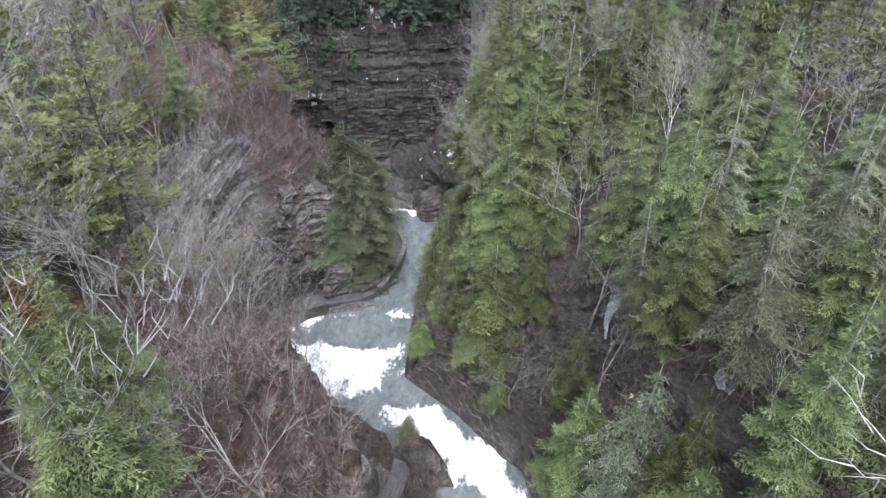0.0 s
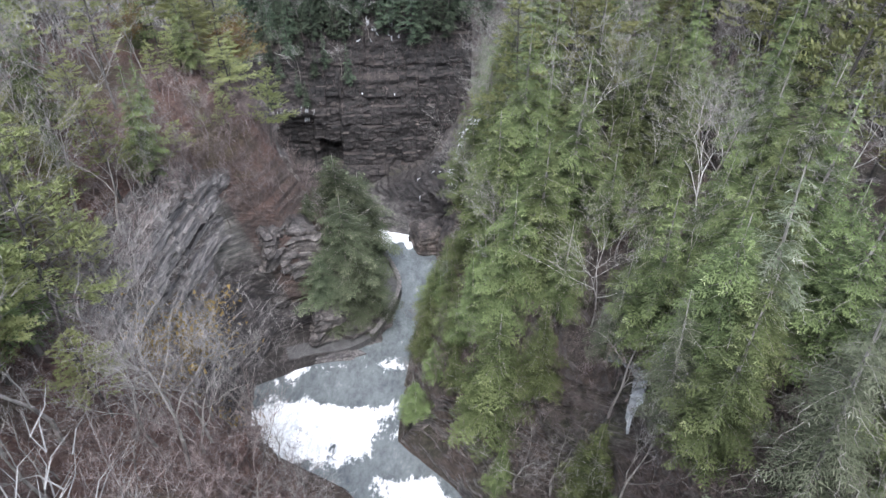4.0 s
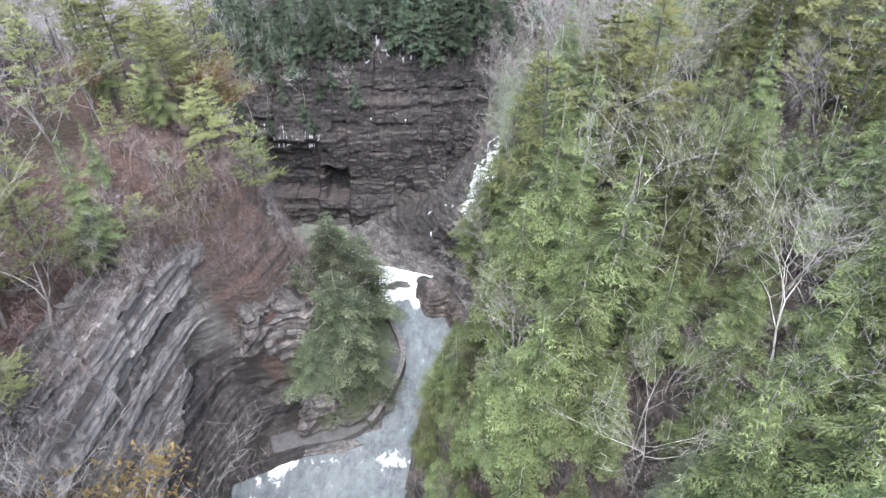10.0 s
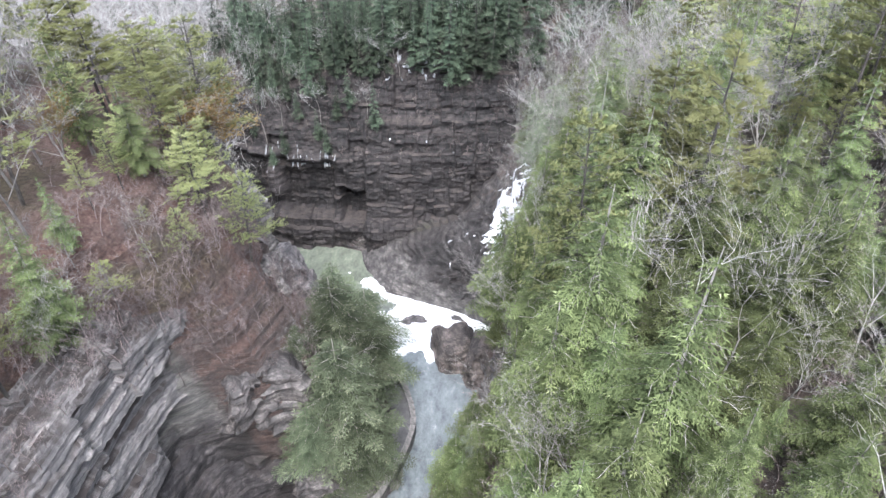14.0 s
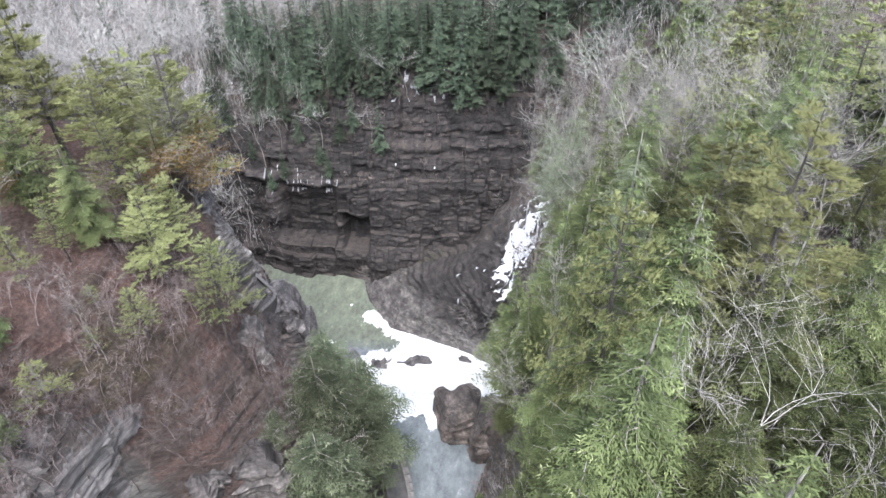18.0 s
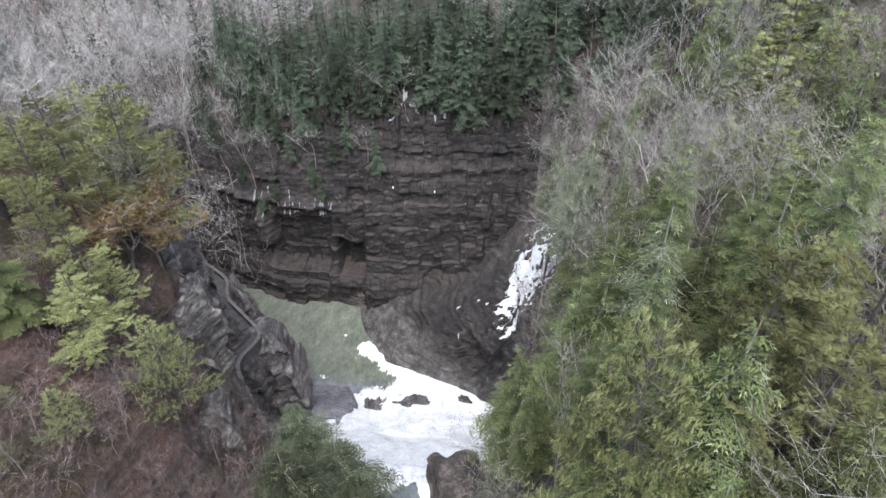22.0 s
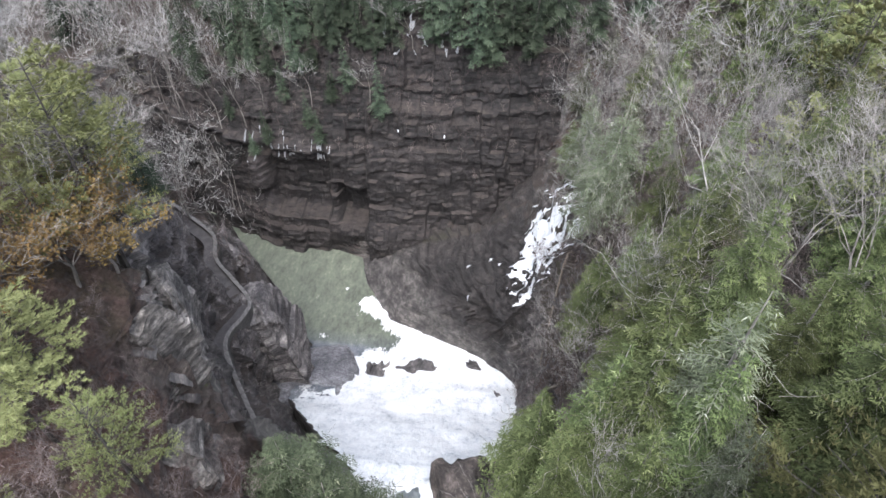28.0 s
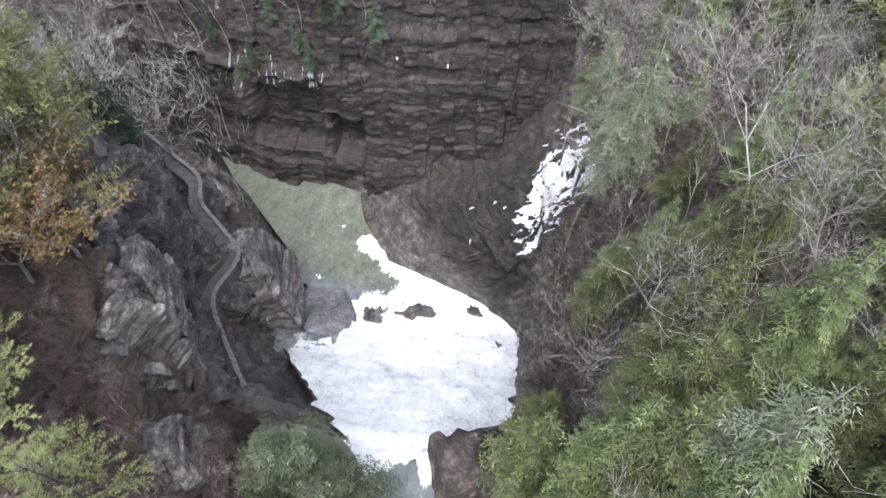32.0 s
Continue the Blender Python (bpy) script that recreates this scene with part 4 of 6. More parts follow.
def conifer(rng, height, radius, density=1.0, droop=0.25, bare_below=0.1, size=0.3, power=0.75, twig_share=0.15, step=0.3, thin=0.22, limb_tubes=True):
    """A feathery evergreen: trunk, limbs in loose tiers, and on every limb a flat fan of branchlets with short sprays."""
    tv, tf, cv, cf = [], [], [], []
    # tone of each spray: crown shade painted in near the trunk, lighter outward
    young = []
    lean = Vector((rng.uniform(-0.03, 0.03), rng.uniform(-0.03, 0.03), 1))
    steps = 6
    for s in range(steps):
        r0 = 0.016 * height * (1 - s / steps) + 0.02
        r1 = 0.016 * height * (1 - (s + 1) / steps) + 0.02
        tube(tv, tf, lean * height * s / steps, lean * height * (s + 1) / steps, r0, r1, 5)
    limbs = int(height * 7.0 * density)
    z_axis = Vector((0, 0, 1))
    for k in range(limbs):
        u = bare_below + (0.995 - bare_below) * min(1.0, ((k // 8) * 8 + 8 * rng.uniform(0.05, 0.6)) / limbs)
        reach = radius * max(0.06, (1 - u)) ** power * rng.uniform(0.6, 1.15)
        fresh = rng.uniform(-0.32, 0.32)
        if u < bare_below + 0.12:
            reach *= rng.uniform(0.4, 0.9)
        az = k * 2.4 + rng.uniform(-0.5, 0.5)
        out = Vector((math.cos(az), math.sin(az), 0))
        base = lean * height * u
        up0 = rng.uniform(0.0, 0.35)
        n = max(2, int(reach / step))
        pts = [base + out * reach * i / n + z_axis * reach * (up0 * i / n - (up0 + droop) * (i / n) ** 2) for i in range(n + 1)]
        if limb_tubes and reach > 1.2:
            tube(tv, tf, pts[0], pts[n // 2], 0.012 * reach + 0.012, 0.014, 3)
            tube(tv, tf, pts[n // 2], pts[-1], 0.014, 0.006, 3)
        roll = rng.uniform(-0.35, 0.35)
        for i in range(1, n + 1):
            way = (pts[i] - pts[i - 1]).normalized()
            side = (way.cross(z_axis).normalized() + z_axis * roll).normalized()
            flat = side.cross(way).normalized()
            length = min(1.5, 0.55 * reach * (1.1 - i / n) ** 0.8 + 0.12) * rng.uniform(0.55, 1.2)
            for s in (-1, 1):
                d = (way * 0.75 + side * s + z_axis * rng.uniform(-0.16, 0.06)).normalized()
                m = max(1, int(length / (size * 0.35)))
                for j in range(m):
                    at = pts[i] - way * rng.uniform(0, step) + d * (j * size * 0.35) - z_axis * 0.10 * (j / m) ** 2
                    turn = 1 if j % 2 else -1
                    e = (d + way.cross(flat).normalized() * turn * rng.uniform(0.3, 1.0) + z_axis * rng.uniform(-0.2, 0.15)).normalized()
                    ln = size * rng.uniform(0.8, 1.5)
                    spray(cv, cf, at, e, (flat + way * rng.uniform(-0.25, 0.25)).normalized(), ln, ln * thin * rng.uniform(0.8, 1.25))
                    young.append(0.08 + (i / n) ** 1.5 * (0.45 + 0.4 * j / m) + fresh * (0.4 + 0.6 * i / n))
        d = (pts[-1] - pts[-2]).normalized()
        spray(cv, cf, pts[-1], d, z_axis, size * 1.3, size * 0.16)
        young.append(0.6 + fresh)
        if limb_tubes and reach > 1.2 and rng.random() < twig_share:  # dead grey twigs beyond the needles
            q = pts[-1]
            for _ in range(3):
                e = q + (d + Vector((rng.uniform(-1, 1), rng.uniform(-1, 1), rng.uniform(-0.4, 0.8))) * 0.8) * rng.uniform(0.25, 0.5)
                tube(tv, tf, q, e, 0.016, 0.008, 3)
                q = e
    return tv, tf, cv, cf, young


def pine(rng, height, radius, tuft=0.5, layers=9, blades=9, thin=0.11):
    """A white pine: bare lower trunk, level limbs in whorls, round tufts of long needles."""
    tv, tf, cv, cf = [], [], [], []
    lean = Vector((rng.uniform(-0.05, 0.05), rng.uniform(-0.05, 0.05), 1))
    for s in range(8):
        tube(tv, tf, lean * height * s / 8, lean * height * (s + 1) / 8, 0.011 * height * (1 - s / 8) + 0.02, 0.011 * height * (1 - (s + 1) / 8) + 0.02, 6)
    for k in range(layers):
        u = 0.35 + 0.65 * k / layers
        for j in range(rng.randint(4, 6)):
            az = rng.uniform(0, 6.283)
            reach = radius * (1.05 - 0.85 * ((u - 0.35) / 0.65) ** 1.5) * rng.uniform(0.5, 1.1)
            out = Vector((math.cos(az), math.sin(az), rng.uniform(0.02, 0.3)))
            base = lean * height * (u + rng.uniform(-0.02, 0.02))
            end = base + out * reach
            tube(tv, tf, base, end, 0.032, 0.012, 3)
            side = out.cross(Vector((0, 0, 1))).normalized()
            for i in range(int(3 + reach * 3.1)):  # flat fans of branchlets, each with plumes of needles
                w = rng.uniform(0.3, 1.0)
                root = base + out * reach * w
                go = (out * rng.uniform(0.5, 1.0) + side * rng.choice((-1, 1)) * rng.uniform(0.3, 1.0) + Vector((0, 0, rng.uniform(0.0, 0.22)))).normalized()
                far = reach * 0.34 * (1.25 - w * 0.6) * rng.uniform(0.6, 1.2)
                for q in range(max(2, int(far / (tuft * 0.75)))):
                    c = root + go * far * (q + 1) / max(2, int(far / (tuft * 0.75))) + Vector((0, 0, rng.uniform(-0.05, 0.08)))
                    for _ in range(blades):
                        d = (go * 0.9 + Vector((rng.uniform(-1, 1), rng.uniform(-1, 1), rng.uniform(-0.25, 0.75)))).normalized()
                        ln = tuft * rng.uniform(0.6, 1.15)
                        spray(cv, cf, c, d, d.orthogonal().normalized(), ln, ln * thin)
    return tv, tf, cv, cf


def bare_tree(rng, height, spread, twigs=1.0, thick=1.0, upright=0.6, orders=4, least=0.011, flat_from=3):
    """A leafless broadleaf: a forked trunk and crooked limbs, and the fine twigs apart."""
    tv, tf, cv, cf = [], [], [], []

    def limb(at, way, length, r, order):
        p, d = Vector(at), Vector(way).normalized()
        if order >= orders:  # a twig, as a thin sliver
            side = d.orthogonal().normalized() * max(r, least)
            bend = p + d * length * 0.5 + Vector((rng.uniform(-1, 1), rng.uniform(-1, 1), rng.uniform(-0.5, 1))) * length * 0.15
            k = len(cv)
            cv.extend((p - side, p + side, bend + side * 0.7, bend - side * 0.7, p + d * length))
            cf.extend(((k, k + 1, k + 2, k + 3), (k + 3, k + 2, k + 4)))
            return
        n = (4, 4, 3, 2)[order]
        for i in range(n):
            q = p + d * length / n
            ra, rb = r * (1 - 0.72 * i / n), r * (1 - 0.72 * (i + 1) / n)
            if order < 3:
                tube(tv, tf, p, q, ra, rb, 5 if order == 0 else 2 if order >= flat_from else 3)
            else:
                tube(cv, cf, p, q, ra, rb, 2 if order >= flat_from else 3)
            if i > 0 or order > 1:
                kids = 2 if rng.random() < (0.95, 0.6, 0.6, 0.9)[order] * twigs else 1
                for _ in range(kids):
                    turn = Vector((rng.uniform(-1, 1), rng.uniform(-1, 1), rng.uniform(-0.3, 0.9) * upright))
                    k = (d * rng.uniform(0.5, 1.0) + turn * spread).normalized()
                    limb(q, k, length * rng.uniform(0.45, 0.72), max(0.008, rb * 0.6), order + 1)
            d = (d + Vector((rng.uniform(-1, 1), rng.uniform(-1, 1), rng.uniform(-0.2, 0.6))) * 0.3).normalized()
            p = q

    limb((0, 0, 0), (rng.uniform(-0.12, 0.12), rng.uniform(-0.12, 0.12), 1), height * 0.6, 0.013 * height * thick, 0)
    return tv, tf, cv, cf


def leafed(rng, height, spread, amount=2600, size=0.14):
    """A small broadleaf that has kept its leaves."""
    tv, tf, cv, cf = bare_tree(rng, height, spread, 0.8)
    tips = [Vector(v) for v in cv]
    tf = tf + [tuple(i + len(tv) for i in f) for f in cf]
    tv = tv + cv
    lv, lf = [], []
    for _ in range(amount):
        at = rng.choice(tips) + Vector((rng.gauss(0, 0.15), rng.gauss(0, 0.15), rng.gauss(0, 0.15)))
        d = Vector((rng.uniform(-1, 1), rng.uniform(-1, 1), rng.uniform(-0.6, 0.6))).normalized()
        spray(lv, lf, at, d, d.orthogonal().normalized(), size * rng.uniform(0.7, 1.4), size * 0.35)
    return tv, tf, lv, lf


PATTERNS = {}


def pattern(kind, name, made, trunk_mat, crown_mat):
    """Keeps a tree's two meshes, to be used by every tree of its kind."""
    tv, tf, cv, cf = made[:4]
    tall = max(p[2] for p in tv + cv)
    out = []
    for part_name, v, f, m in (("trunk", tv, tf, trunk_mat), ("crown", cv, cf, crown_mat)):
        me = bpy.data.meshes.new(f"{kind}_{part_name}")
        me.from_pydata([tuple(p) for p in v], [], f)
        me.materials.append(m)
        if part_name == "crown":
            # per-spray tone with the inner shade in it; one even tone for other kinds
            spray_tone = made[4] if len(made) > 4 else [0.62] * len(f)
            me.attributes.new("young", "FLOAT", "FACE").data.foreach_set("value", [min(1.0, max(0.0, a)) for a in spray_tone])
        out.append((part_name, me))
    PATTERNS.setdefault(kind, []).append((name, tall, out))


def r_(seed):
    return random.Random(seed)


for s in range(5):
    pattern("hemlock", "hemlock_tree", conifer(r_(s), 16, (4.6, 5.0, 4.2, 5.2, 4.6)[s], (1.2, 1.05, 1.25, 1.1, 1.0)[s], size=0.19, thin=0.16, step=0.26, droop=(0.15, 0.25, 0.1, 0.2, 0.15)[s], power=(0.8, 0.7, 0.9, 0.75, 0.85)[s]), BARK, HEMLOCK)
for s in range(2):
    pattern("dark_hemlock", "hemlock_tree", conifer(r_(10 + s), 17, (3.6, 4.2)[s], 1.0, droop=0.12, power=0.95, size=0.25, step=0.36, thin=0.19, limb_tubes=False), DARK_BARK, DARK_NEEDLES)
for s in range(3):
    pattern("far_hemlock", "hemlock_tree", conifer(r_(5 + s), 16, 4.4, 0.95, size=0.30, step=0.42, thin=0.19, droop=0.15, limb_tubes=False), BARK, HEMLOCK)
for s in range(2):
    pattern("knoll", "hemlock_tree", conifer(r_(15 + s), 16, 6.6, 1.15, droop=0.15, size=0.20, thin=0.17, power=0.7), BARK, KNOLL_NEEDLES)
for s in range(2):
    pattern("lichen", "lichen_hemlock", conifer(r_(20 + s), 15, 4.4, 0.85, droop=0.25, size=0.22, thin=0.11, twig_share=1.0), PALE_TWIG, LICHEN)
for s in range(3):
    pattern("pine", "pine_tree", pine(r_(30 + s), 16, 3.8, 0.32, 13, 14, 0.085), DARK_BARK, PINE)
    pattern("far_pine", "pine_tree", pine(r_(33 + s), 16, 3.4, 0.48, 10, 5, 0.15), DARK_BARK, PINE)
for s in range(4):
    pattern("bare", "bare_tree", bare_tree(r_(40 + s), 14, 0.8, thick=0.8), BARK, TWIG)
for s in range(3):
    pattern("far_bare", "bare_tree", bare_tree(r_(45 + s), 14, 0.8, thick=0.6, twigs=1.3, orders=3, least=0.024, flat_from=1), BARK, HAZE_TWIG)
for s in range(3):
    pattern("white", "white_bare_tree", bare_tree(r_(50 + s), 13, 0.95, thick=0.5, least=0.007), WHITE_BARK, PALE_TWIG)
for s in range(3):
    pattern("brush", "shrub", bare_tree(r_(60 + s), 4, 1.2, thick=0.7, upright=1.0, orders=3, least=0.010, flat_from=1), BRUSH_TWIG, BRUSH_TWIG)
for s in range(2):
    pattern("dark_brush", "shrub", bare_tree(r_(64 + s), 4, 1.2, thick=0.7, upright=1.0, orders=3, least=0.010, flat_from=1), DARK_TWIG, DARK_TWIG)
for s in range(2):
    pattern("russet", "young_beech", leafed(r_(70 + s), 7, 0.9), BARK, RUSSET)
for s in range(2):
    pattern("olive", "young_pine", pine(r_(80 + s), 8, 2.3, 0.22, 10, 11, 0.10), BARK, PINE)

LABELS = {
    "hemlock": ("tall green hemlock with feathery drooping sprays on the slope", "tree", "hemlocks"),
    "dark_hemlock": ("dark blue-green hemlock crowded on the clifftop", "tree", "clifftop hemlocks"),
    "lichen": ("pale grey-green hemlock with lichen-covered dead twigs", "tree", "lichen hemlocks"),
    "pine": ("yellow-green white pine with level tufted limbs", "tree", "pines"),
    "far_hemlock": ("green hemlock high on the wooded slope", "tree", "upper hemlocks"),
    "far_pine": ("yellow-green white pine among bare trees", "tree", "upper pines"),
    "knoll": ("full dark green hemlock on the rock knoll beside the walkway", "tree", "knoll hemlocks"),
    "far_bare": ("distant leafless grey-brown tree", "tree", "far bare trees"),
    "olive": ("small olive-green pine on the bank", "tree", "young pines"),
    "bare": ("leafless grey tree with fine brown twigs", "tree", "bare trees"),
    "white": ("leafless tree with white crooked branches", "tree", "white bare trees"),
    "brush": ("low leafless brown shrub on the bank", "shrub", "shrubs"),
    "dark_brush": ("low dark red-brown leafless shrub on the bank", "shrub", "dark shrubs"),
    "russet": ("young tree with yellow-brown leaves still on it", "tree", "young beeches"),
}


def plant(kind, x, y, scale=1.0, turn=None, which=None, tilt=0.0, sink=0.15, top=None, wide=1.0):
    """Stands a tree on the ground; with top, it is scaled to reach that height."""
    rng = PLANT_RNG
    name, tall, parts = PATTERNS[kind][rng.randrange(len(PATTERNS[kind])) if which is None else which]
    z, _ = height_at(x, y)
    if top is not None:
        scale = min(2.2 if kind == "russet" else 1.35, max(0.25, (top - z) / tall))
    e = new(name)
    e.empty_display_size = 0.3
    turn = rng.uniform(0, 360) if turn is None else turn
    high = 1.0 if top is not None else rng.uniform(0.9, 1.12)
    e.matrix_world = pose(x, y, z - sink, tilt * rng.uniform(-1, 1), tilt * rng.uniform(-1, 1), turn) @ Matrix.Diagonal((scale * wide, scale * wide, scale * high, 1))
    for part_name, me in parts:
        o = new(part_name, me)
        o.parent = e
    label, cat, group = LABELS[kind]
    tagged(e, label, cat, group)
    PLACED.append((x, y))
    return e


PLANT_RNG = random.Random(5)
PLACED = []


def free(x, y, gap):
    return all((x - a) ** 2 + (y - b) ** 2 > gap * gap for a, b in PLACED)


def scatter(kinds, box, count, gap, slope=0.3, scale=(0.8, 1.15), keep=None, tries=12):
    """Plants up to count trees at random in a box of the plan, apart from one another, where the ground is not too steep."""
    rng = PLANT_RNG
    x0, y0, x1, y1 = box
    names, weights = zip(*kinds)
    done = 0
    for _ in range(count * tries):
        if done >= count:
            break
        x, y = rng.uniform(x0, x1), rng.uniform(y0, y1)
        z, up = height_at(x, y)
        if up < slope or not free(x, y, gap) or (keep and not keep(x, y, z)):
            continue
        plant(rng.choices(names, weights)[0], x, y, rng.uniform(*scale), tilt=4)
        done += 1


# the conifers on the knoll inside the bend
for x, y, top, wide in ((-14.8, 83.0, 18.5, 1.15), (-13.0, 77.0, 22.5, 1.2), (-12.0, 71.6, 20.0, 1.2), (-16.4, 73.5, 18.0, 1.2), (-11.0, 80.5, 17.0, 1.2), (-10.2, 68.8, 12.5, 1.4), (-14.6, 68.4, 13.0, 1.35)):
    plant("knoll", x, y, top=top, wide=wide)
# trees of the right slope that stand out: kind, place, height of the top, width
for kind, x, y, top, wide in (
        ("hemlock", 7.7, 62.4, 42, 1.0), ("hemlock", 5.8, 60.2, 36, 1.0), ("hemlock", 13.1, 61.9, 38, 1.1), ("hemlock", 16.1, 57.1, 38, 1.1), ("hemlock", 9.8, 54.9, 32, 1.1),
        ("hemlock", 17.4, 55.4, 34, 1.0), ("hemlock", 5.0, 57.3, 26, 1.1), ("hemlock", 11.8, 52.2, 30, 1.1), ("hemlock", 10.2, 80.8, 38, 1.0), ("hemlock", 8.0, 79.2, 34, 1.1),
        ("hemlock", 10.1, 72.6, 40, 1.1), ("hemlock", 8.8, 75.6, 34, 1.1), ("hemlock", 5.9, 71.5, 32, 1.0), ("hemlock", 9.1, 86.7, 36, 1.1), ("hemlock", 6.2, 83.0, 34, 1.0),
        ("hemlock", 4.4, 89.3, 20, 1.2), ("hemlock", 12.5, 76.5, 40, 1.0), ("hemlock", 14.0, 83.5, 40, 1.0), ("hemlock", 6.5, 66.5, 33, 1.0), ("hemlock", 11.0, 67.5, 38, 1.0),
        ("bare", 11.2, 64.1, 44, 0.9), ("white", 14.7, 64.9, 46, 1.0), ("bare", 15.5, 58.1, 46, 0.9), ("bare", 14.9, 50.2, 36, 0.9), ("bare", 11.3, 91.9, 38, 1.1), ("white", 10.3, 95.7, 34, 1.1),
        ("hemlock", 11.5, 56.2, 42.8, 1.1), ("hemlock", 8.5, 51.6, 37.4, 1.1), ("white", 12.8, 48.0, 39, 0.8), ("pine", 8.7, 71.4, 47, 0.95), ("hemlock", 11.8, 72.2, 42.5, 1.1), ("pine", 14.0, 75.3, 45, 1.1), ("hemlock", 9.7, 88.6, 38.5, 1.1), ("white", 10.6, 89.8, 42, 1.2), ("hemlock", 7.5, 82.6, 37, 1.2), ("lichen", 10.8, 82.0, 41, 1.0), ("hemlock", 3.9, 85.8, 25, 1.2), ("lichen", 9.0, 130.5, 19, 1.1), ("hemlock", 0.8, 60, 14, 1.3), ("hemlock", -0.3, 54, 13, 1.3), ("hemlock", -1.4, 57.4, 12, 1.5), ("hemlock", -1.0, 62.4, 12, 1.5), ("hemlock", -0.4, 66.6, 13, 1.5), ("hemlock", -2.4, 50.6, 11, 1.4), ("hemlock", 0.8, 71, 14, 1.4), ("hemlock", 2.9, 77.5, 15, 1.3), ("lichen", 1.0, 58.5, 13, 1.3), ("hemlock", 1.8, 50, 16, 1.2), ("hemlock", 3.6, 47, 17, 1.2), ("hemlock", 14.5, 52.5, 37, 1.1), ("hemlock", 17.5, 50, 38, 1.1), ("hemlock", 15.5, 46, 35, 1.1), ("hemlock", 10, 47.5, 33, 1.1), ("hemlock", 20, 54, 40, 1.1), ("white", 15.3, 101, 41, 1.2), ("hemlock", 15.5, 67.5, 44, 1.1), ("lichen", 10.1, 117, 27, 1.2), ("lichen", 12.5, 121.5, 29, 1.3), ("lichen", 11.5, 78.5, 36, 1.0), ("lichen", 7.0, 86.0, 30, 1.0),
        ("hemlock", 6.5, 50.7, 34, 1.1), ("white", 20.5, 49.5, 45, 1.2), ("hemlock", 15.3, 30, 41, 1.0), ("hemlock", 3.2, 68, 20, 1.1),
        ("hemlock", 1.5, 63, 16, 1.1), ("hemlock", 2.2, 57, 18, 1.2), ("hemlock", 5.0, 45, 25, 1.2), ("hemlock", 8.6, 43.5, 28, 1.1), ("white", 12.7, 46, 38, 1.0),
        ("lichen", 13, 42, 34, 0.9), ("lichen", 20.5, 29.5, 40, 1.0), ("white", 19, 22.5, 38, 1.2), ("hemlock", 23.5, 27, 42, 1.1), ("hemlock", 21.5, 24.5, 36, 1.1), ("hemlock", 15.0, 22.5, 31, 1.1), ("lichen", 13.5, 26.5, 30, 1.0), ("hemlock", 17.8, 38.5, 42, 1.1), ("hemlock", 17.5, 33, 40, 1.0), ("hemlock", 22, 34.5, 44, 1.1), ("white", 6.6, 88.5, 16, 1.1), ("pine", 16.5, 72.5, 47, 1.1)):
    plant(kind, x, y, top=top, wide=wide)
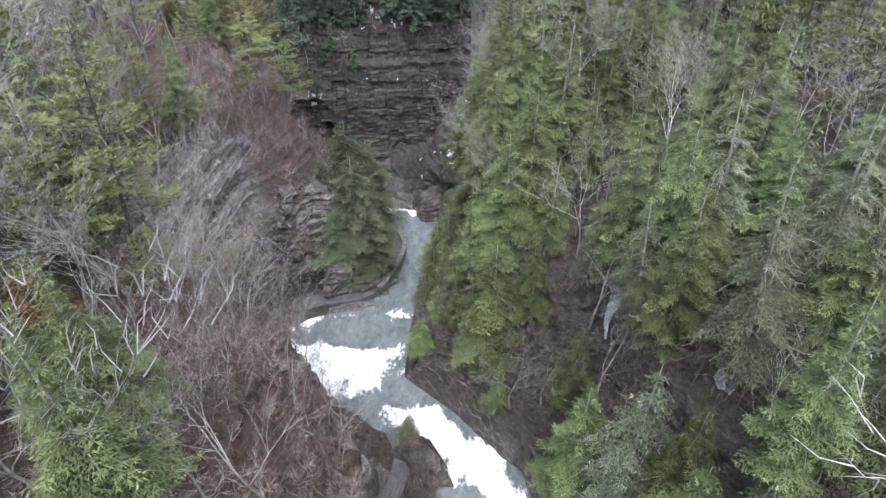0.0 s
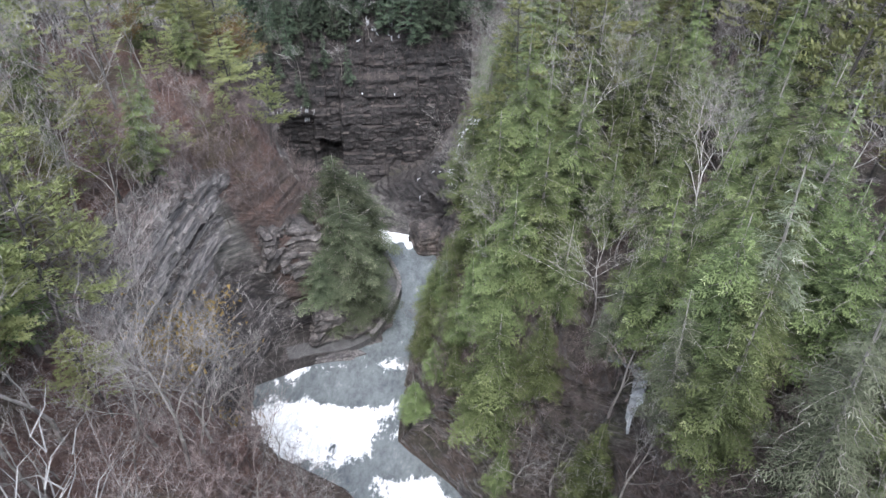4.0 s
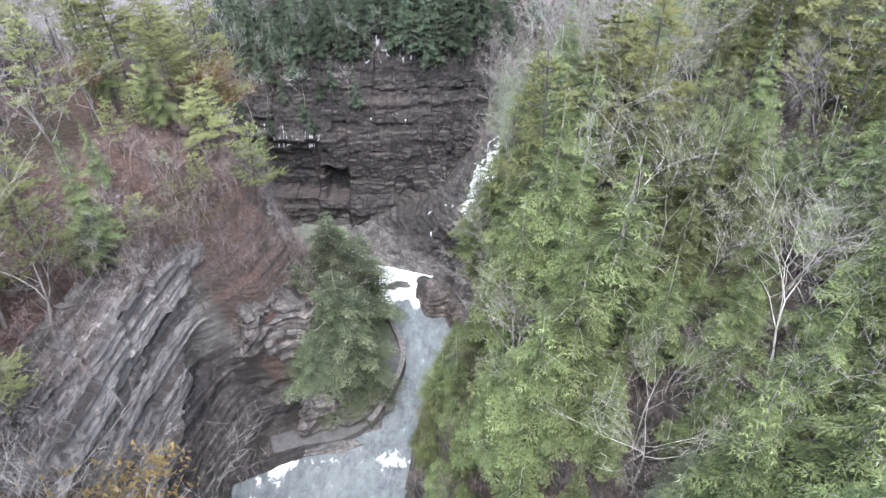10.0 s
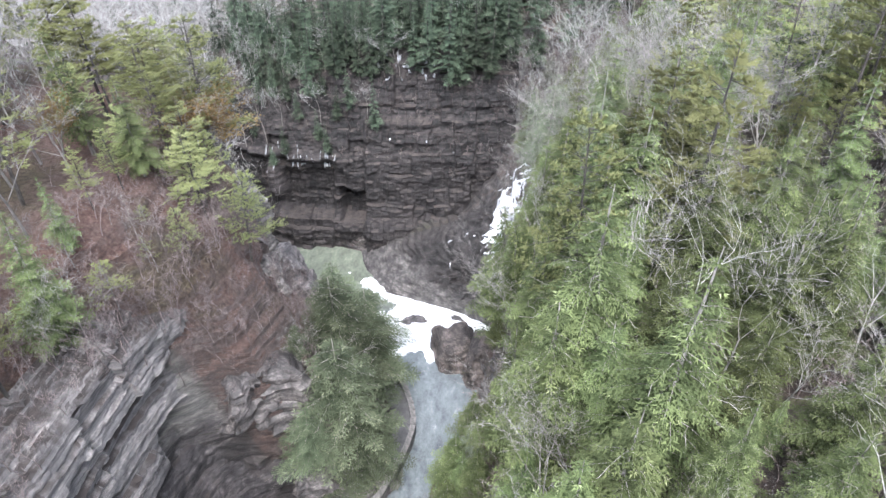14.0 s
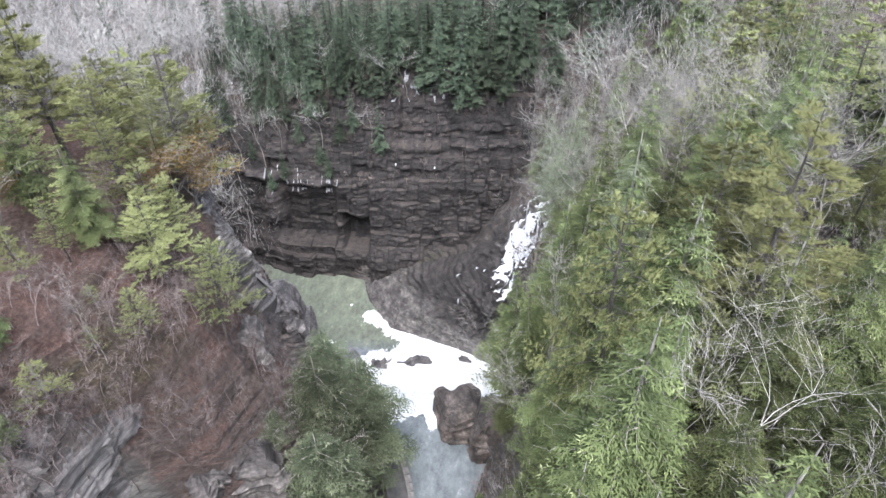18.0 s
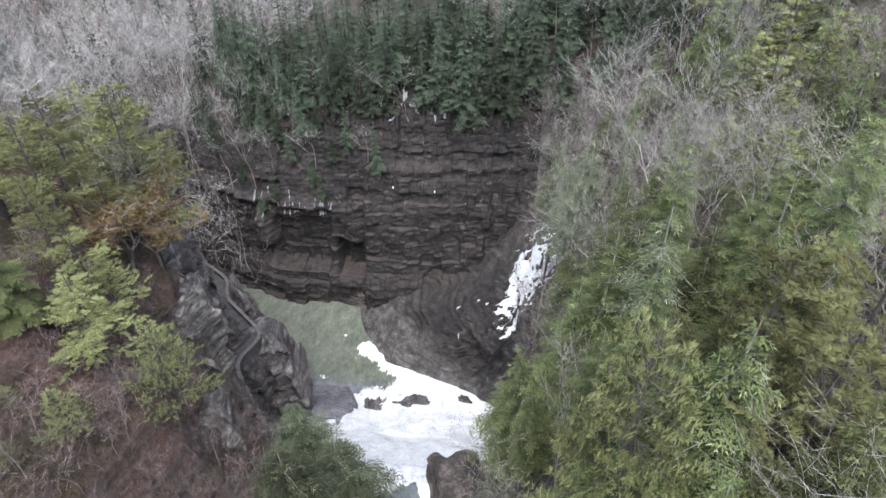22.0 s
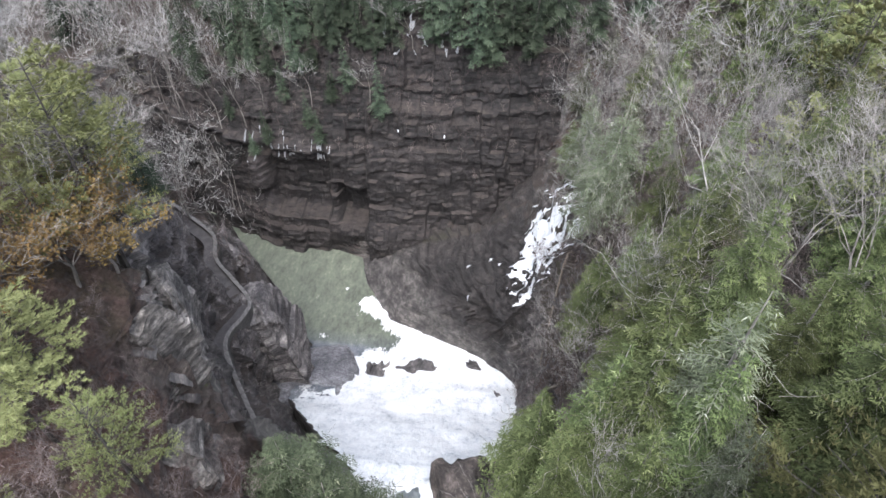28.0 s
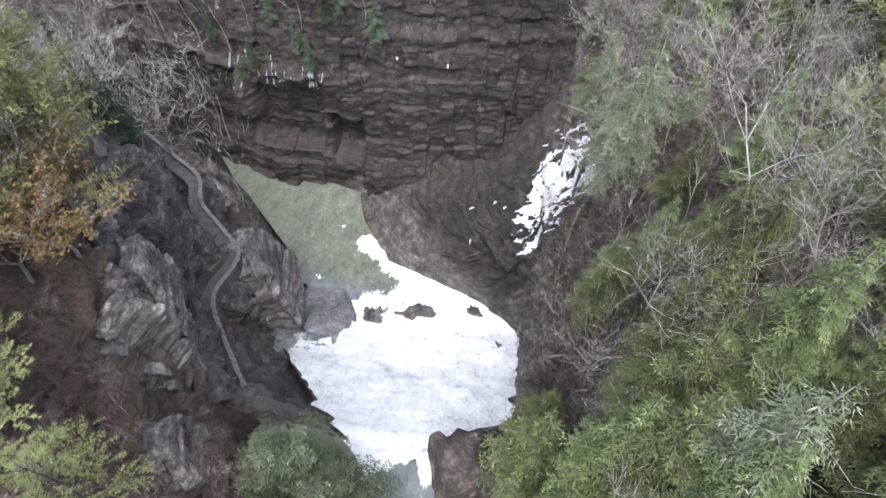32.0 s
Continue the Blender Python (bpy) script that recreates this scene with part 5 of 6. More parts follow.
# and of the other bank
for kind, x, y, top, wide in (
        ("hemlock", -13.5, 14.5, 45, 1.2), ("hemlock", -17.5, 18, 43, 1.1), ("hemlock", -15.2, 20.8, 40, 1.15), ("hemlock", -20.5, 21.5, 44, 1.1), ("pine", -22.5, 29, 41, 1.3), ("pine", -18.5, 31.5, 37, 1.3), ("white", -20.3, 36.5, 35, 1.1), ("white", -21.2, 40.2, 36, 1.1), ("bare", -18.6, 38.4, 31, 0.9), ("bare", -18.4, 41.8, 28, 0.9), ("bare", -22.4, 43.6, 30, 0.9), ("pine", -27.0, 46.6, 35, 1.3), ("pine", -24.6, 38.4, 34, 1.2), ("bare", -15.6, 37.6, 29, 0.9), ("bare", -29.0, 66.5, 37, 0.8), ("bare", -27.6, 70.2, 35, 0.8), ("olive", -26.4, 72.6, 32, 1.2), ("pine", -29.6, 78.6, 38, 1.2), ("pine", -31.5, 50.6, 41, 1.1),
        ("pine", -31.5, 60.5, 41, 1.0), ("hemlock", -32, 55, 39, 0.9), ("pine", -25.5, 81.0, 37.5, 1.2), ("pine", -28.7, 83, 40, 1.2), ("pine", -29.4, 89.6, 37, 0.9),
        ("pine", -33.5, 100, 38, 1.1), ("pine", -39, 105, 36, 1.1), ("pine", -24.0, 77.8, 36, 1.35), ("pine", -23.6, 73.0, 32, 1.4), ("pine", -30.6, 95.0, 40, 1.15), ("pine", -32.4, 98.4, 35, 1.2), ("hemlock", -28.0, 61.2, 40, 1.0), ("pine", -34.9, 82.3, 40, 1.2), ("russet", -28.2, 88.2, 36, 1.6), ("hemlock", -28, 77, 41, 1.0), ("russet", -31.0, 95.0, 34, 1.0), ("russet", -28.4, 91.8, 34, 1.4), ("bare", -9, 31, 29, 0.9), ("bare", -11, 34.5, 30, 0.9), ("bare", -7.5, 27, 32, 0.9), ("bare", -13, 38, 31, 0.9), ("bare", -10.5, 28.5, 33, 0.9),
        ("russet", -17.4, 40.8, 31, 1.3), ("olive", -25.5, 70, 31, 1.1), ("pine", -33.0, 90.5, 40, 1.1),
        ("pine", -31.5, 86.5, 42, 1.2), ("pine", -29.5, 46, 39, 1.0), ("bare", -18, 26, 40, 1.0), ("pine", -35.5, 95, 40, 1.2),
        ("bare", -15, 27, 39, 1.0), ("bare", -12.8, 25, 37, 1.0), ("bare", -16.5, 33, 36, 1.0), ("olive", -24.2, 89.5, 13.0, 1.3), ("white", -31, 93, 42, 1.0), ("bare", -27.9, 60.1, 36, 0.8), ("bare", -30.5, 65, 38, 0.9), ("bare", -25.0, 69.8, 36, 0.7),
        ("pine", -29.5, 71.4, 38, 1.0), ("olive", -26.5, 66.0, 32, 1.1), ("hemlock", -29.5, 67.5, 38, 0.8), ("olive", -28.6, 62.3, 33, 1.0), ("pine", -29.0, 75, 38, 1.0), ("pine", -28.8, 56.5, 39, 1.1)):
    plant(kind, x, y, top=top, wide=wide)
above = lambda x, y, z: z > 7


def off_ice(x, y):
    """Clear of the frozen seep and the rock below it."""
    return ((x - 4.5) / 6.0) ** 2 + ((y - 126) / 9.0) ** 2 > 1


def off_cove(x, y):
    """Clear of the bare cliff in the cove and of the brow before it."""
    return not (x > -27.5 and 37 < y < 73)



scatter((("hemlock", 4), ("lichen", 0.9), ("white", 0.9), ("bare", 2.5)), (3, 16, 28, 62), 75, 2.7, 0.2, (0.7, 1.0), above)
scatter((("hemlock", 3.4), ("lichen", 0.7), ("pine", 0.8), ("white", 1.0), ("bare", 3)), (4, 60, 28, 108), 105, 2.6, 0.2, (0.6, 0.95), above)
scatter((("far_hemlock", 3), ("far_pine", 3), ("lichen", 0.6), ("white", 0.8), ("bare", 2.5)), (26, 15, 44, 165), 130, 3.0, 0.3, (0.85, 1.15), above)
scatter((("lichen", 0.8), ("far_hemlock", 1.4), ("bare", 3)), (6, 119, 28, 150), 34, 2.6, 0.1, (0.5, 0.8), lambda x, y, z: z > 2 and off_ice(x, y))
scatter((("bare", 6), ("white", 0.5), ("brush", 5), ("hemlock", 0.25), ("lichen", 0.5)), (8, 94, 28, 142), 95, 2.3, 0.2, (0.5, 0.85), lambda x, y, z: z > 7 and off_ice(x, y))
scatter((("brush", 1),), (-4, 30, 14, 128), 110, 1.4, 0.08, (0.6, 1.2), lambda x, y, z: z > 2.5 or (x > 4 and y > 92))
scatter((("hemlock", 2), ("bare", 1.5), ("brush", 4), ("lichen", 0.7)), (-4, 38, 6, 78), 60, 1.5, 0.05, (0.3, 0.55), lambda x, y, z: z > 2)
# left bank
scatter((("far_hemlock", 0.8), ("bare", 5), ("pine", 3), ("hemlock", 1), ("russet", 0.3), ("white", 0.3)), (-32, 14, -13, 56), 80, 2.2, 0.35, (0.75, 1.05), lambda x, y, z: z > 18 and off_cove(x, y))
scatter((("far_hemlock", 1), ("far_bare", 5), ("far_pine", 3), ("white", 0.7)), (-60, 14, -30, 56), 90, 2.7, 0.35, (0.75, 1.05), lambda x, y, z: z > 18)
scatter((("bare", 6), ("pine", 2.5), ("far_hemlock", 0.8), ("russet", 0.6)), (-38, 54, -28, 122), 65, 2.9, 0.35, (0.65, 0.95), lambda x, y, z: z > 20)
scatter((("far_bare", 6), ("far_pine", 3), ("far_hemlock", 0.7)), (-64, 54, -36, 128), 160, 2.7, 0.3, (0.7, 1.0), lambda x, y, z: z > 20)
scatter((("brush", 3), ("dark_brush", 2), ("russet", 0.1), ("bare", 0.4)), (-32, 15, -9, 99), 120, 1.5, 0.15, (0.5, 0.9), lambda x, y, z: z > 3.5 and not (x > -26 and 44 < y < 72 and z < 25))
scatter((("olive", 2.5), ("bare", 3), ("pine", 1.5), ("hemlock", 0.8)), (-31, 50, -19, 84), 24, 2.4, 0.12, (0.45, 0.75), lambda x, y, z: z > 18 and off_cove(x, y))
# clifftop and beyond
scatter((("dark_hemlock", 6), ("far_bare", 1)), (-60, 146, 40, 168), 130, 2.6, 0.1, (0.75, 1.1), lambda x, y, z: z > 9)
scatter((("dark_hemlock", 3), ("far_bare", 2)), (-58, 141, -19, 158), 50, 2.2, 0.03, (0.38, 0.7), lambda x, y, z: z > 1.5)
scatter((("dark_hemlock", 2), ("brush", 3)), (-46, 140, -30, 152), 14, 2.0, 0.1, (0.35, 0.55), lambda x, y, z: z > -7)
scatter((("brush", 1),), (-30, 141, 8, 150), 40, 1.8, 0.1, (0.3, 0.7), lambda x, y, z: z > -9)

for k in range(22):  # a close row along the edge of the far cliff
    plant("dark_hemlock", -46 + 2.5 * k + PLANT_RNG.uniform(-0.8, 0.8), 152.2 + PLANT_RNG.uniform(-1.0, 2.0), PLANT_RNG.uniform(0.55, 0.8), tilt=4)


def woods(name, label, kinds, box, count, gap, keep):
    """Far trees that nobody could count, joined into one mesh per kind."""
    rng = PLANT_RNG
    heaps = {}
    spots = []
    x0, y0, x1, y1 = box
    cells = {}
    for _ in range(count * 6):
        if len(spots) >= count:
            break
        x, y = rng.uniform(x0, x1), rng.uniform(y0, y1)
        c = (int(x // gap), int(y // gap))
        if any((x - a) ** 2 + (y - b) ** 2 < gap * gap for i in (-1, 0, 1) for j in (-1, 0, 1) for a, b in cells.get((c[0] + i, c[1] + j), ())):
            continue
        z, up = height_at(x, y)
        if up < 0.1 or not keep(x, y, z) or not free(x, y, min(2.2, gap)):
            continue
        cells.setdefault(c, []).append((x, y))
        spots.append((x, y, z))
    names, weights = zip(*kinds)
    for x, y, z in spots:
        kind = rng.choices(names, weights)[0]
        _, _, parts = PATTERNS[kind][rng.randrange(len(PATTERNS[kind]))]
        s, a = rng.uniform(0.8, 1.2), rng.uniform(0, 6.283)
        for part_name, me in parts:
            co = np.empty(len(me.vertices) * 3)
            me.vertices.foreach_get("co", co)
            co = co.reshape(-1, 3) * s
            ca, sa = math.cos(a), math.sin(a)
            co = np.stack([co[:, 0] * ca - co[:, 1] * sa + x, co[:, 0] * sa + co[:, 1] * ca + y, co[:, 2] + z - 0.2], 1)
            heap = heaps.setdefault(me.materials[0].name, [[], [], 0])
            heap[0].append(co)
            heap[1].extend(tuple(i + heap[2] for i in p.vertices) for p in me.polygons)
            heap[2] += len(co)
    for mat, (cos, faces, _) in heaps.items():
        ob = mesh_object(name, np.concatenate(cos), faces, bpy.data.materials[mat])
        tagged(ob, label, "woods", kind="stuff")


woods("bare_woods", "far grey-brown leafless woods with a few dark conifers", (("far_bare", 6), ("dark_hemlock", 0.5)), (-200, 108, -42, 270), 700, 3.3, lambda x, y, z: z > -20 and not (x > -56 and y < 118))
woods("bare_woods", "leafless woods with dark conifers behind the clifftop", (("far_bare", 4), ("dark_hemlock", 1.3)), (-60, 168, 130, 290), 430, 4.0, lambda x, y, z: True)
woods("bare_woods", "grey leafless woods on the shoulder beside the far cliff", (("far_bare", 6), ("dark_hemlock", 0.9)), (-115, 118, -40, 178), 330, 2.5, lambda x, y, z: z > -4)
woods("slope_brush", "low brown leafless brush covering the gorge side", (("brush", 1), ("dark_brush", 1)), (-110, 116, -38, 160), 330, 1.7, lambda x, y, z: -21 < z < 16)
woods("bank_brush", "tangled brown leafless brush over the steep bank", (("brush", 1), ("dark_brush", 1)), (3, 30, 30, 142), 260, 1.5, lambda x, y, z: z > 3 or (y > 92 and x > 5))
woods("bank_brush", "tangled grey-brown leafless brush below the rim", (("brush", 1), ("dark_brush", 1.3)), (-27, 60, -9, 100), 680, 0.8, lambda x, y, z: 3 < z < (27 if y < 84 else 22) and not (y > 86 and x < -17.5) and not (y < 72 and x < -14 and z < 15) and not (y > 89 and x < -19 and z < 24))
woods("undergrowth", "low brown leafless undergrowth between the trees", (("brush", 1),), (-45, 14, -12, 110), 190, 2.4, lambda x, y, z: z > 21 and not (x > -34 and y > 80))
woods("slope_brush", "grey-brown leafless brush and trees over the shoulder beside the far cliff", (("dark_brush", 3), ("far_bare", 0.6)), (-72, 138, -42.5, 160), 330, 1.2, lambda x, y, z: z > -19)
woods("cliff_brush", "thin red-brown brush rooted on the ledges of the far cliff", (("dark_brush", 1),), (-40, 142, 6, 152), 150, 1.2, lambda x, y, z: z > -2)
woods("slope_woods", "mixed green and bare woods high on the gorge side", (("far_hemlock", 3), ("far_pine", 2), ("far_bare", 5)), (43, 20, 90, 200), 150, 4.4, lambda x, y, z: z > 10)
woods("bank_brush", "tangled brown leafless brush beside the far cliff", (("brush", 6), ("far_bare", 0.7)), (3, 117, 32, 152), 300, 1.25, lambda x, y, z: z > 0 and off_ice(x, y))
woods("undergrowth", "low brown leafless undergrowth on the wooded slope", (("brush", 1),), (18, 14, 60, 150), 170, 3.0, lambda x, y, z: z > 14)
woods("clifftop_brush", "brown brush along the clifftop", (("brush", 1),), (-60, 147, 26, 175), 160, 1.8, lambda x, y, z: z > 3)
woods("bank_brush", "grey-brown leafless brush on the steep bank under the rim", (("brush", 1),), (-30, 34, -14, 82), 260, 1.05, lambda x, y, z: (z > 24.5 and y > 46) or (y < 47 and z > 8))
woods("bank_brush", "brown leafless brush on the near spur", (("brush", 1), ("dark_brush", 1)), (-18, 14, -4, 40), 300, 0.9, lambda x, y, z: z > 9)
woods("bank_brush", "dark brown leafless brush above the chute", (("dark_brush", 1),), (-3, 28, 14, 62), 240, 0.95, lambda x, y, z: z > 3.5)
woods("bank_brush", "dark brown leafless brush low on the wooded slope", (("dark_brush", 1),), (5, 14, 24, 48), 260, 0.95, lambda x, y, z: z > 5)
woods("slope_brush", "brown leafless brush on the slope beside the falls", (("dark_brush", 1),), (4, 90, 18, 132), 420, 0.85, lambda x, y, z: z > -12 and off_ice(x, y))
woods("gorge_woods", "mixed hemlock and leafless woods up the gorge", (("far_hemlock", 3), ("far_bare", 3)), (-62, -26, -13, 15), 70, 4.2, lambda x, y, z: z > 24)
woods("gorge_woods", "mixed hemlock and leafless woods over the near bank", (("far_hemlock", 3), ("far_bare", 3)), (20, -26, 66, 15), 60, 4.2, lambda x, y, z: z > 24)


# ---------------------------------------------------------------- rocks, walkway, ice
def plain(name, dark, light, rough, scale=1.5, bumpy=0.1):
    m, n, l, b = material(name, rough)
    k = noise_tex(n, l, mapped(n, l, (1, 1, 1)), scale, 8, 0.7)
    r = ramp(n, [(0.32, dark), (0.68, light)])
    l.new(k.outputs[0], r.inputs[0])
    l.new(r.outputs[0], b.inputs["Base Color"])
    bump(n, l, b, k.outputs[0], 0.7, bumpy)
    return m


PAVING = plain("wet_paving", (0.05, 0.048, 0.048), (0.125, 0.12, 0.12), 0.5, 1.1, 0.05)
MUD = plain("trodden_mud", (0.045, 0.040, 0.040), (0.105, 0.095, 0.094), 0.75, 1.3, 0.06)
STONE = plain("wall_stone", (0.09, 0.084, 0.08), (0.22, 0.206, 0.196), 0.85, 2.5)
DARK_STONE = plain("dark_wall_stone", (0.03, 0.028, 0.028), (0.10, 0.095, 0.09), 0.7, 2.0)
THIN_ICE = plain("thin_ice", (0.16, 0.165, 0.175), (0.40, 0.41, 0.425), 0.4, 2.0, 0.2)
ICE = plain("hanging_ice", (0.55, 0.58, 0.62), (0.86, 0.87, 0.89), 0.45, 1.6, 0.25)
DEAD_WOOD = plain("dead_wood", (0.09, 0.075, 0.06), (0.26, 0.22, 0.18), 0.9, 3.0)
FALLING = plain("falling_water", (0.12, 0.125, 0.13), (0.55, 0.57, 0.58), 0.3, 2.2, 0.2)


def bedded_rock(name, label, at, size, turn, mat, seed, beds=9, square=0.3, tilt=(0, 0), rough=0.14, category="rock"):
    """A rock broken along its beds: a squarish block in layers that jut unevenly, split by joints."""
    rng = random.Random(seed)
    beds = beds * 2
    nu, nv = 56, beds * 2
    juts = [rng.uniform(-0.09, 0.06) for _ in range(beds + 1)]
    verts, faces = [], []
    for j in range(nv + 1):
        w = j / nv
        bed = min(beds, int(w * beds))
        p = -1 + 2 * w
        ring = max(0.05, 1 - abs(p) ** 7.0) ** 0.5 * (1 + juts[bed]) * (1.12 - 0.26 * w)
        for i in range(nu):
            a = 2 * math.pi * i / nu
            cx, cy = math.cos(a), math.sin(a)
            x = math.copysign(abs(cx) ** square, cx) * ring
            y = math.copysign(abs(cy) ** square, cy) * ring
            k = 1 + rough * 2.2 * fbm(x * 0.9 + seed, y * 0.9, p * 0.9) + rough * 0.5 * noise.noise(Vector((x * 5, y * 5, p * 7 + seed)))
            k += rough * 1.3 * (noise.cell(Vector((x * 1.7 + seed, y * 1.7, p * 2.2))) - 0.5)
            verts.append((x * k * size[0] / 2, y * k * size[1] / 2, p * (1 + rough * fbm(x, y, seed)) * size[2] / 2))
    for j in range(nv):
        for i in range(nu):
            q = (i + 1) % nu
            faces.append((j * nu + i, j * nu + q, (j + 1) * nu + q, (j + 1) * nu + i))
    faces.append(tuple(range(nu - 1, -1, -1)))
    faces.append(tuple(nv * nu + i for i in range(nu)))
    ob = mesh_object(name, verts, faces, mat)
    ob.matrix_world = pose(*at, tilt[0], tilt[1], turn)
    return tagged(ob, label, category)


bedded_rock("rock_outcrop", "layered brown rock outcrop at the lip of the falls", (-1.6, 88.0, 0.2), (5.6, 6.6, 6.5), 12, BROWN_ROCK, 3, 16, 0.35, (3, 2), 0.11)
bedded_rock("rock_outcrop", "broken reddish-brown rock against the brushy bank", (2.2, 86.0, 1.2), (4.0, 7.5, 6.0), -10, BROWN_ROCK, 4, 14, 0.4, (0, 0), 0.13)
bedded_rock("rock_fin", "tall dark fin of tilted shale beside the lower walkway", (-30.6, 112.0, -12.0), (6.0, 11.0, 17.0), 24, ROCK, 5, 14, tilt=(6, -8))
bedded_rock("rock_fin", "dark shale outcrop above the pool's edge", (-42.5, 125.5, -15.0), (5.0, 10.0, 11.0), 42, ROCK, 6, 11, tilt=(4, -6))
bedded_rock("knoll_rock", "rounded dark rock knoll with conifers on top", (-11.5, 70.3, 2.6), (8.5, 9.5, 8.0), 20, DARK_ROCK, 7, 8, 0.6)
bedded_rock("cliff_block", "dark grey broken rock block below the rim", (-18.2, 71.2, 12.5), (5.0, 6.0, 8.0), 30, DARK_ROCK, 8, 9)
bedded_rock("cliff_block", "low dark rock wall behind the walkway", (-14.6, 66.4, 3.6), (4.5, 4.0, 5.5), 20, DARK_ROCK, 43, 8, 0.45, (0, 0), 0.2)
bedded_rock("cliff_block", "broken dark rock shoulder above the hollow", (-20.6, 68.6, 14.2), (4.6, 5.0, 6.5), 40, DARK_ROCK, 41, 10, 0.45, (5, -4), 0.2)
bedded_rock("ledge_rock", "wet dark rock ledge at the river's edge", (-14.2, 62.9, 0.5), (8.5, 2.6, 2.2), 6, ROCK, 11, 4)
bedded_rock("cliff_block", "grey broken rock face on the flank of the near spur", (-9.0, 31.5, 10.5), (4.0, 7.0, 11.0), 25, ROCK, 17, 10)
bedded_rock("cliff_block", "dark grey rock step at the foot of the near spur", (-6.9, 28.6, 9.0), (3.5, 5.0, 9.0), 15, DARK_ROCK, 18, 9)
bedded_rock("mossy_rock", "mossy brown rock beside the chute", (-1.8, 36.5, 3.4), (3.4, 6.5, 5.0), 35, BROWN_ROCK, 12, 6)
bedded_rock("cliff_block", "pale light-grey cliff nose under the rim trees", (-25.2, 88.6, 18.5), (2.8, 5.5, 11.0), -12, PALE_ROCK, 13, 10)
bedded_rock("cliff_block", "pale grey weathered cliff nose", (-28.4, 95.0, 15.0), (2.8, 6.0, 11.0), 25, PALE_ROCK, 14, 10)
bedded_rock("cliff_block", "grey mossy crag above the brush", (-21.8, 82.0, 15.5), (4.0, 5.0, 8.0), 20, PALE_ROCK, 15, 8)
SLAB = make_rock("wet_blue_shale", (0.12, 0.125, 0.14), (0.205, 0.216, 0.24), (0.33, 0.345, 0.375), 0.35)
bedded_rock("rock_slab", "wet bluish-grey shale slab beside the white water", (-26.6, 109.8, -20.5), (15.0, 15.0, 4.0), 16, SLAB, 31, 7, 0.3, (-20, 4), 0.07)
for k, (x, y, z, s) in enumerate(((-11.3, 113.8, -20.9, 5.2), (-17.4, 111.6, -20.2, 5.4), (-2.2, 115.4, -21.3, 3.6), (-21.6, 104.2, -16.9, 4.6), (-14.5, 108.8, -19.2, 2.2), (-20.6, 108.0, -18.9, 3.4), (1.4, 109.2, -18.0, 2.6))):
    bedded_rock("wet_rock", "dark wet rock standing out of the white water", (x, y, z - 0.75), (s, s * 0.6, 1.9), 30 + 50 * k, ROCK, 20 + k, 4, 0.7, (0, 0), 0.3)


def ribbon(name, line, width, top, deep, mat, label, kind="structure", parent=None):
    """A band of that width along a line, with its top raised and its sides going down."""
    left, right = offset_line(line, -width / 2), offset_line(line, width / 2)
    verts, faces = [], []
    for a, b in zip(left, right):
        verts += [a + Vector((0, 0, top)), b + Vector((0, 0, top)), b - Vector((0, 0, deep)), a - Vector((0, 0, deep))]
    for i in range(len(line) - 1):
        for k in range(4):
            q = (k + 1) % 4
            faces.append((4 * i + k, 4 * i + q, 4 * i + 4 + q, 4 * i + 4 + k))
    faces += [(0, 3, 2, 1), tuple(4 * (len(line) - 1) + k for k in range(4))]
    ob = mesh_object(name, verts, faces, mat, parent, label)
    if parent is None:
        tagged(ob, label, name.replace("_", " "), kind=kind)
    return ob


def stone_wall(line, label, high=0.75, thick=0.5, deep=1.6):
    """A low wall of laid stones: dark body, and a row of coping stones, each its own."""
    rng = random.Random(len(line))
    wall = ribbon("stone_wall", line, thick, high - 0.12, deep, DARK_STONE, label, kind="")
    wall["category"] = "wall"
    for i in range(len(line) - 1):
        a, b = line[i], line[i + 1]
        m, d = (a + b) / 2, b - a
        bm = bmesh.new()
        bmesh.ops.create_cube(bm, size=1)
        for v in bm.verts:
            v.co.x *= d.length * 0.95
            v.co.y *= thick * rng.uniform(1.1, 1.3)
            v.co.z *= 0.2 * rng.uniform(0.8, 1.3)
            v.co += Vector((rng.uniform(-0.03, 0.03), rng.uniform(-0.03, 0.03), rng.uniform(-0.02, 0.02)))
        me = bpy.data.meshes.new("coping_stone")
        bm.to_mesh(me)
        bm.free()
        me.materials.append(STONE)
        o = new("coping_stone", me)
        o.parent = wall
        o.matrix_local = Matrix.Translation(m + Vector((0, 0, high - 0.04))) @ d.to_track_quat("X", "Z").to_matrix().to_4x4()
    return wall


ribbon("walkway", upper, 2.2, 0.12, 1.5, PAVING, "wet grey paved walkway curving round the knoll above the river")
stone_wall(offset_line([p for p in upper if p.y > 66 and -14.6 < p.x < -6], 1.2), "low stone wall along the river walkway, dark and wet", deep=1.9)
ribbon("footpath", lower, 1.5, 0.18, 2.2, MUD, "muddy grey footpath stepping down the bare shale slope")
stone_wall(lower_wall, "low stone wall along the footpath down the gorge side", 0.8, 0.38, 2.4)
ribbon("walkway", near_path, 1.8, 0.2, 1.6, PAVING, "short stretch of wet walkway behind the mossy rock")


